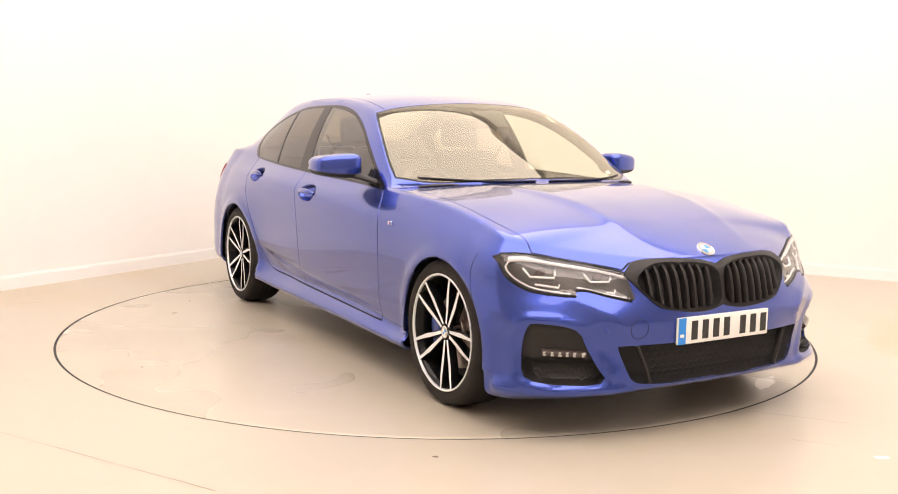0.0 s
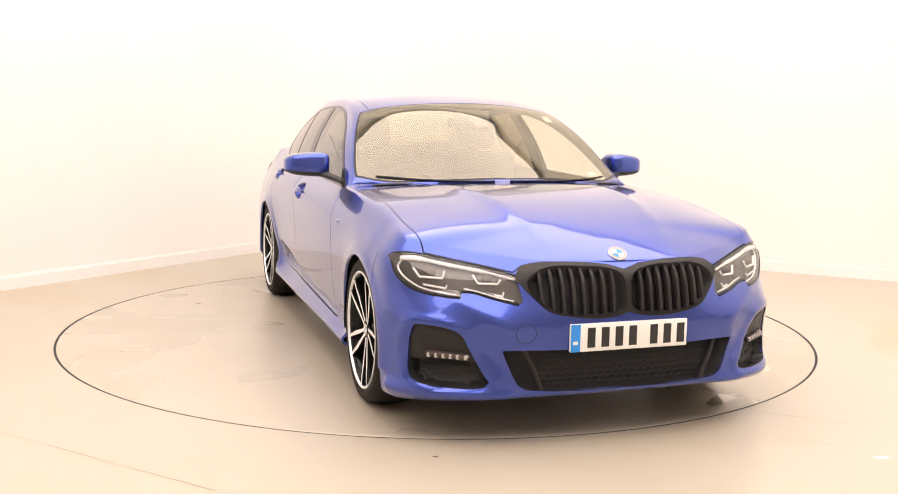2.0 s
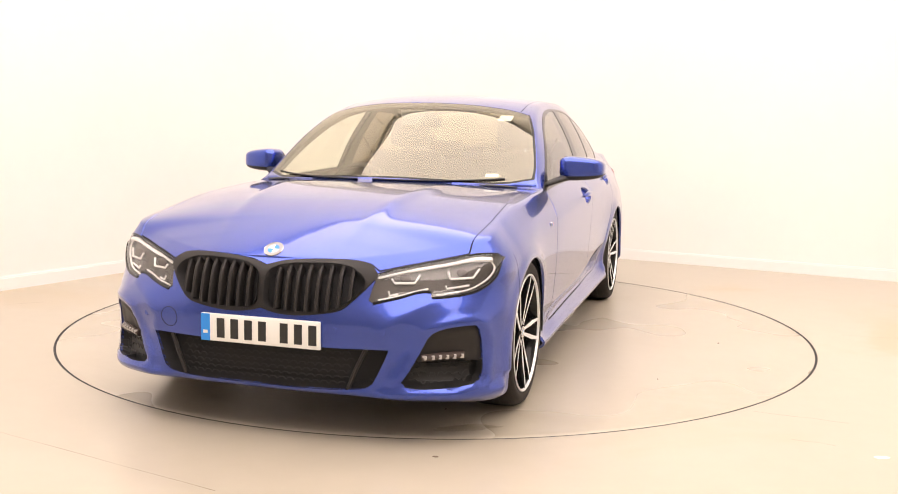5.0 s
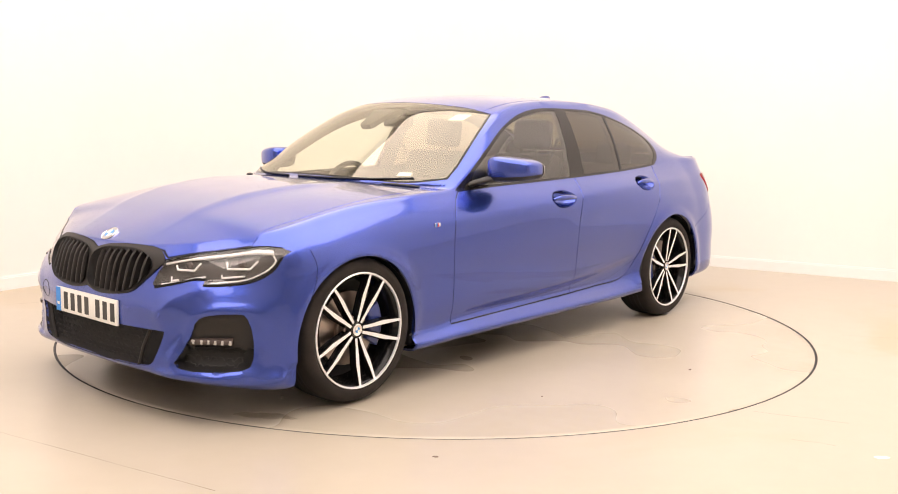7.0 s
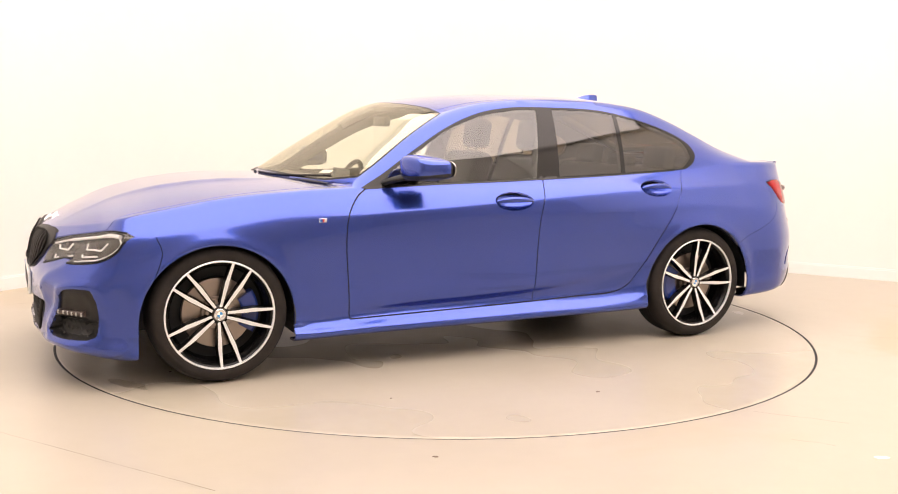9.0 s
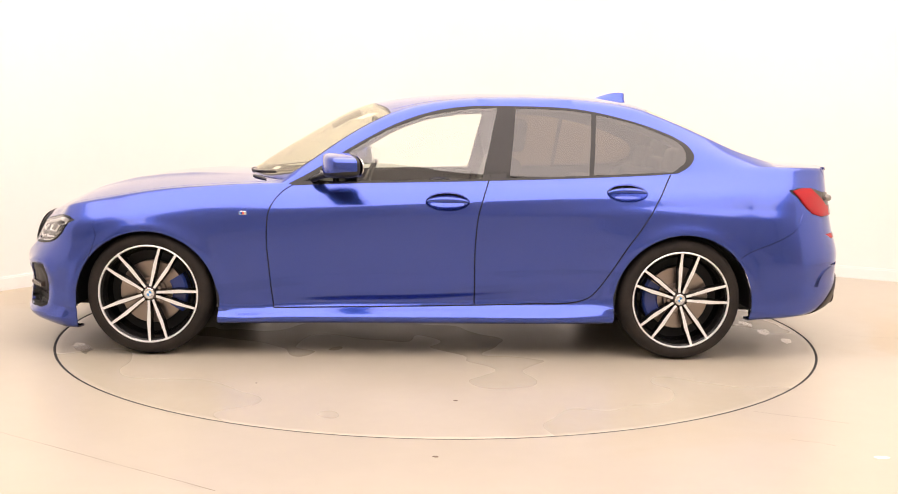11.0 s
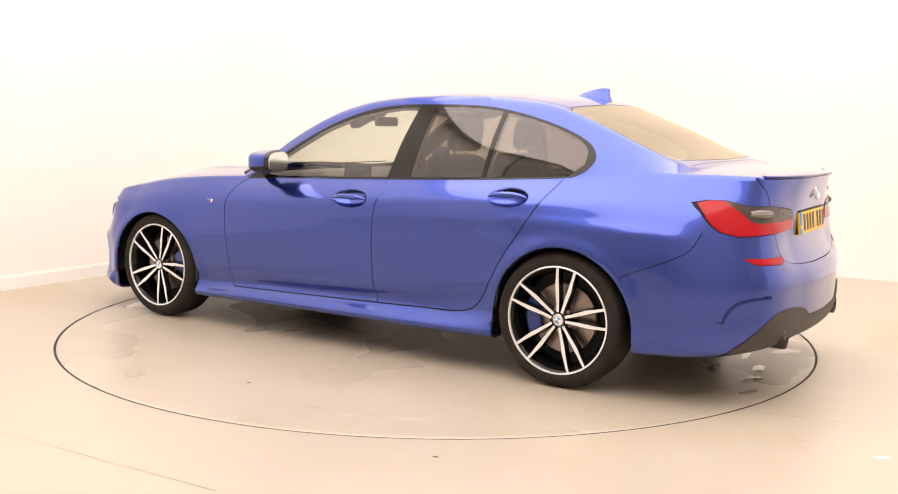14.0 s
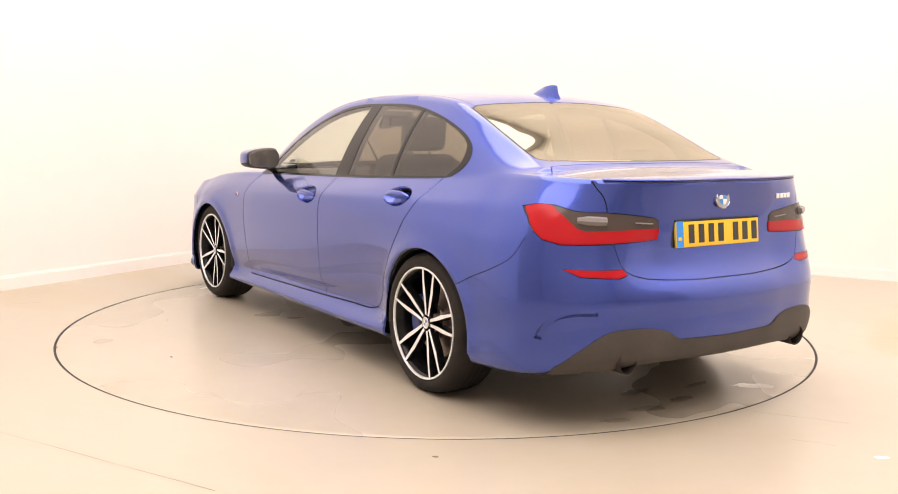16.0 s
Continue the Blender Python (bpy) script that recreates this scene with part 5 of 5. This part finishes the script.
def build_handles():
    for s in (1, -1):
        for x, z, half in ((-0.158, 0.846, 0.112), (-1.122, 0.902, 0.106)):
            bm = bmesh.new()
            rings = []
            for k in range(9):
                rho = 1.02 * math.cos(math.pi / 2 * k / 9)
                deep = 0.062 * math.sin(math.pi / 2 * k / 9)
                rings.append([bm.verts.new(on_side(x + rho * 0.118 * math.cos(a), z + rho * 0.05 * math.sin(a), -0.001, s) - Vector((0, deep * s, 0))) for a in [2 * math.pi * j / 40 for j in range(40)]])
            for a, b in zip(rings, rings[1:]):
                for j in range(40):
                    bm.faces.new((a[j], a[(j + 1) % 40], b[(j + 1) % 40], b[j]))
            bm.faces.new(rings[-1])
            bmesh.ops.recalc_face_normals(bm, faces=bm.faces[:])
            part("handle_pocket", bm, PAINT, CAR, angle=0)
            bm = bmesh.new()
            pts = []
            for k in range(13):
                t = -1 + k / 6
                pts.append(on_side(x + half * t * 0.98, z + 0.004 * (1 - t * t), 0.012 * (1 - t ** 4) + 0.001, s))
            tube(bm, pts, [0.006 + 0.010 * (1 - abs(-1 + k / 6) ** 2.5) for k in range(13)], 12, 1.0)
            part("door_handle", bm, PAINT, CAR)
        bm = bmesh.new()
        c = on_side(0.92, 0.772, 0.0, s)
        box(bm, (c.x - 0.019, c.y - 0.004, c.z - 0.009), (c.x + 0.021, c.y + 0.004, c.z + 0.011), 0.002)
        badge = part("wing_badge", bm, CHROME, CAR, "small chrome wing badge with colour bars")
        for k, colour in enumerate(((0.03, 0.2, 0.6), (0.02, 0.04, 0.25), (0.6, 0.03, 0.03))):
            bm = bmesh.new()
            x0 = c.x + 0.019 - 0.008 * k - 0.008
            box(bm, (x0, c.y + 0.0025 * s - 0.003, c.z - 0.007), (x0 + 0.007, c.y + 0.0025 * s + 0.003, c.z + 0.009))
            part("colour_bar", bm, material("badge_bar", colour, 0.3), badge)


def build_roof_fin():
    bm = bmesh.new()
    rows = []
    for k in range(12):
        t = k / 11
        x = -1.07 - 0.205 * t
        base = on_top(max(x, -1.3), 0.0).z - 0.004
        top = base + 0.004 + 0.068 * (1 - (1 - t) ** 1.7)
        lean = -0.0 if t < 0.95 else 0.012
        w = 0.034 * math.sin(math.pi * (0.12 + 0.7 * t)) ** 0.6
        rows.append([bm.verts.new(p) for p in ((x, -w, base), (x + lean, -w * 0.6, base + (top - base) * 0.45), (x + lean, -w * 0.22, top - 0.003), (x + lean, 0, top), (x + lean, w * 0.22, top - 0.003), (x + lean, w * 0.6, base + (top - base) * 0.45), (x, w, base))])
    for a, b in zip(rows, rows[1:]):
        for j in range(6):
            bm.faces.new((a[j], a[j + 1], b[j + 1], b[j]))
    bm.faces.new(rows[0]), bm.faces.new(rows[-1])
    bmesh.ops.recalc_face_normals(bm, faces=bm.faces[:])
    part("roof_aerial", bm, PAINT, CAR, "blue shark-fin aerial")


def build_wipers():
    for y0, y1 in ((0.62, -0.02), (-0.10, -0.66)):
        bm = bmesh.new()
        tube(bm, [on_top(1.008 - 0.335 * (abs(y) / 0.75) ** 2.2, y, 0.004) for y in np.linspace(y0, y1, 10)], 0.0045, 6)
        part("wiper", bm, BLACK_PLASTIC, CAR, "black windscreen wiper")
    # black bars at the bonnet's rear corners: wiper pivots, with dark reflections drawn in
    for s in (1, -1):
        bm = bmesh.new()
        tube(bm, [on_top(0.93 - 0.02 * k, (0.52 + 0.035 * k) * s, 0.004) for k in range(6)], [0.004, 0.012, 0.014, 0.014, 0.012, 0.006], 8, 0.5)
        part("wiper_pivot", bm, BLACK_PLASTIC, CAR)


for s in (1, -1):
    build_mirror(s)
build_handles()
build_roof_fin()
build_wipers()


# ---- inside ----
def build_inside():
    for kind, mat in (("roof", LINING), ("quarter", LINING), ("front_door", LEATHER), ("rear_door", LEATHER), ("band", LEATHER)):
        for sides in ([(1, -1)] if kind == "roof" else [(1,), (-1,)]):
            skin("inner_lining", kind, mat, CAR, sides, push=-0.03, rim=0.0)
    bm = bmesh.new()
    box(bm, (-1.45, -0.80, 0.30), (1.05, 0.80, 0.36), 0.02)
    part("cabin_floor", bm, LEATHER, CAR)
    bm = bmesh.new()
    box(bm, (-1.98, -0.62, 0.94), (-1.40, 0.62, 0.985), 0.02)
    part("parcel_shelf", bm, LEATHER, CAR)
    # dashboard
    bm = bmesh.new()
    rows = []
    for k in range(17):
        y = -0.76 + 1.52 * k / 16
        back = 0.30 * (abs(y) / 0.76) ** 2
        rows.append([bm.verts.new(p) for p in ((1.0 - back, y, 0.5), (0.98 - back, y, 0.925), (0.80 - 0.5 * back, y, 0.945), (0.60, y, 0.935), (0.52, y, 0.90), (0.50, y, 0.80), (0.56, y, 0.5))])
    for a, b in zip(rows, rows[1:]):
        for j in range(6):
            bm.faces.new((a[j], a[j + 1], b[j + 1], b[j]))
    bm.faces.new(rows[0]), bm.faces.new(rows[-1])
    bmesh.ops.recalc_face_normals(bm, faces=bm.faces[:])
    part("dashboard", bm, LEATHER, CAR, "black padded dashboard", angle=40)
    bm = bmesh.new()
    box(bm, (0.505, -0.16, 0.86), (0.52, 0.12, 0.985), 0.006)
    part("screen", bm, BLACK_GLOSS, CAR, "black centre display")
    # steering wheel on the car's right
    m = pose(0.36, -0.37, 0.84, 0, -24, 0) @ pose(0, 0, 0, 0, 0, 90)
    wheel = new("steering_wheel")
    wheel.parent = CAR
    bm = bmesh.new()
    lathe(bm, [(0.185 + 0.016 * math.cos(a), 0.016 * math.sin(a)) for a in [2 * math.pi * k / 10 for k in range(10)]], 40, "y", m, closed=True)
    part("steering_rim", bm, LEATHER, wheel)
    bm = bmesh.new()
    box(bm, (-0.18, -0.012, -0.02), (0.18, 0.012, 0.02), 0.008, m)
    box(bm, (-0.02, -0.012, -0.18), (0.02, 0.012, 0.0), 0.008, m)
    part("steering_spokes", bm, BLACK_PLASTIC, wheel)
    bm = bmesh.new()
    superball(bm, (0, 0, 0), (0.075, 0.03, 0.065), 0.6)
    bmesh.ops.transform(bm, matrix=m, verts=bm.verts[:])
    part("steering_pad", bm, BLACK_PLASTIC, wheel)
    bm = bmesh.new()
    tube(bm, [(0.36, -0.37, 0.84), (0.62, -0.37, 0.74)], 0.035, 12)
    part("steering_column", bm, BLACK_PLASTIC, wheel)
    # seats
    for y in (0.37, -0.37):
        seat = new("front_seat")
        seat.parent = CAR
        tagged(seat, "black leather front seat with headrest")
        bm = bmesh.new()
        box(bm, (-0.38, -0.26, 0.40), (0.15, 0.26, 0.57), 0.06, pose(0, y, 0, 0, -6, 0))
        part("seat_cushion", bm, LEATHER, seat)
        bm = bmesh.new()
        box(bm, (-0.08, -0.25, 0.0), (0.06, 0.25, 0.62), 0.055, pose(-0.30, y, 0.50, 0, -21, 0))
        part("backrest", bm, LEATHER, seat)
        bm = bmesh.new()
        box(bm, (-0.055, -0.135, 0.0), (0.04, 0.135, 0.19), 0.04, pose(-0.545, y, 1.105, 0, -8, 0))
        part("headrest", bm, LEATHER, seat)
        for d in (-0.06, 0.06):
            bm = bmesh.new()
            tube(bm, [(-0.51, y + d, 1.04), (-0.545, y + d, 1.13)], 0.007, 8)
            part("headrest_post", bm, CHROME, seat)
    bench = new("rear_seat")
    bench.parent = CAR
    tagged(bench, "black leather rear bench with three headrests")
    bm = bmesh.new()
    box(bm, (-1.30, -0.68, 0.40), (-0.78, 0.68, 0.56), 0.06)
    part("seat_cushion", bm, LEATHER, bench)
    bm = bmesh.new()
    box(bm, (-0.07, -0.66, 0.0), (0.07, 0.66, 0.56), 0.05, pose(-1.25, 0, 0.48, 0, -24, 0))
    part("backrest", bm, LEATHER, bench)
    for y, h in ((0.40, 0.15), (0, 0.09), (-0.40, 0.15)):
        bm = bmesh.new()
        box(bm, (-0.05, -0.13, 0.0), (0.04, 0.13, h), 0.035, pose(-1.47, y, 0.99, 0, -12, 0))
        part("headrest", bm, LEATHER, bench)
    # rear-view mirror, camera shroud and stickers
    bm = bmesh.new()
    box(bm, (0.25, -0.11, 1.235), (0.285, 0.11, 1.295), 0.014)
    part("rear_view_mirror", bm, BLACK_PLASTIC, CAR)
    bm = bmesh.new()
    outline_slab(bm, [(-0.11, 1.345), (0.11, 1.345), (0.06, 1.30), (0.04, 1.255), (-0.04, 1.255), (-0.06, 1.30)], lambda y, z, h: on_nose(y, z, -0.012 - h), 0.03)
    part("sensor_shroud", bm, BLACK_PLASTIC, CAR)
    for y, z, w, h in ((0.50, 1.295, 0.032, 0.016), (0.555, 1.0, 0.03, 0.008)):
        bm = bmesh.new()
        bm.faces.new([bm.verts.new(on_nose(y + a * w, z + b * h, -0.004)) for a, b in ((-1, -1), (1, -1), (1, 1), (-1, 1))])
        part("windscreen_sticker", bm, STICKER, CAR, "small white windscreen sticker")
    bm = bmesh.new()
    for s in (1, -1):
        tube(bm, [(-0.42, 0.66 * s, 1.18), (-0.46, 0.55 * s, 0.95), (-0.35, 0.50 * s, 0.62)], 0.012, 6, 0.4)
    part("seat_belt", bm, LEATHER, CAR)


build_inside()


def motions():
    walk(TURNTABLE, [(t, pose(0, 0, 0, 0, 0, a)) for t, a in TURN])
    walk(CAR, [(t, pose(0, 0, 0, 0, 0, a) @ pose(CAR_X, CAR_Y, 0)) for t, a in TURN])


motions()
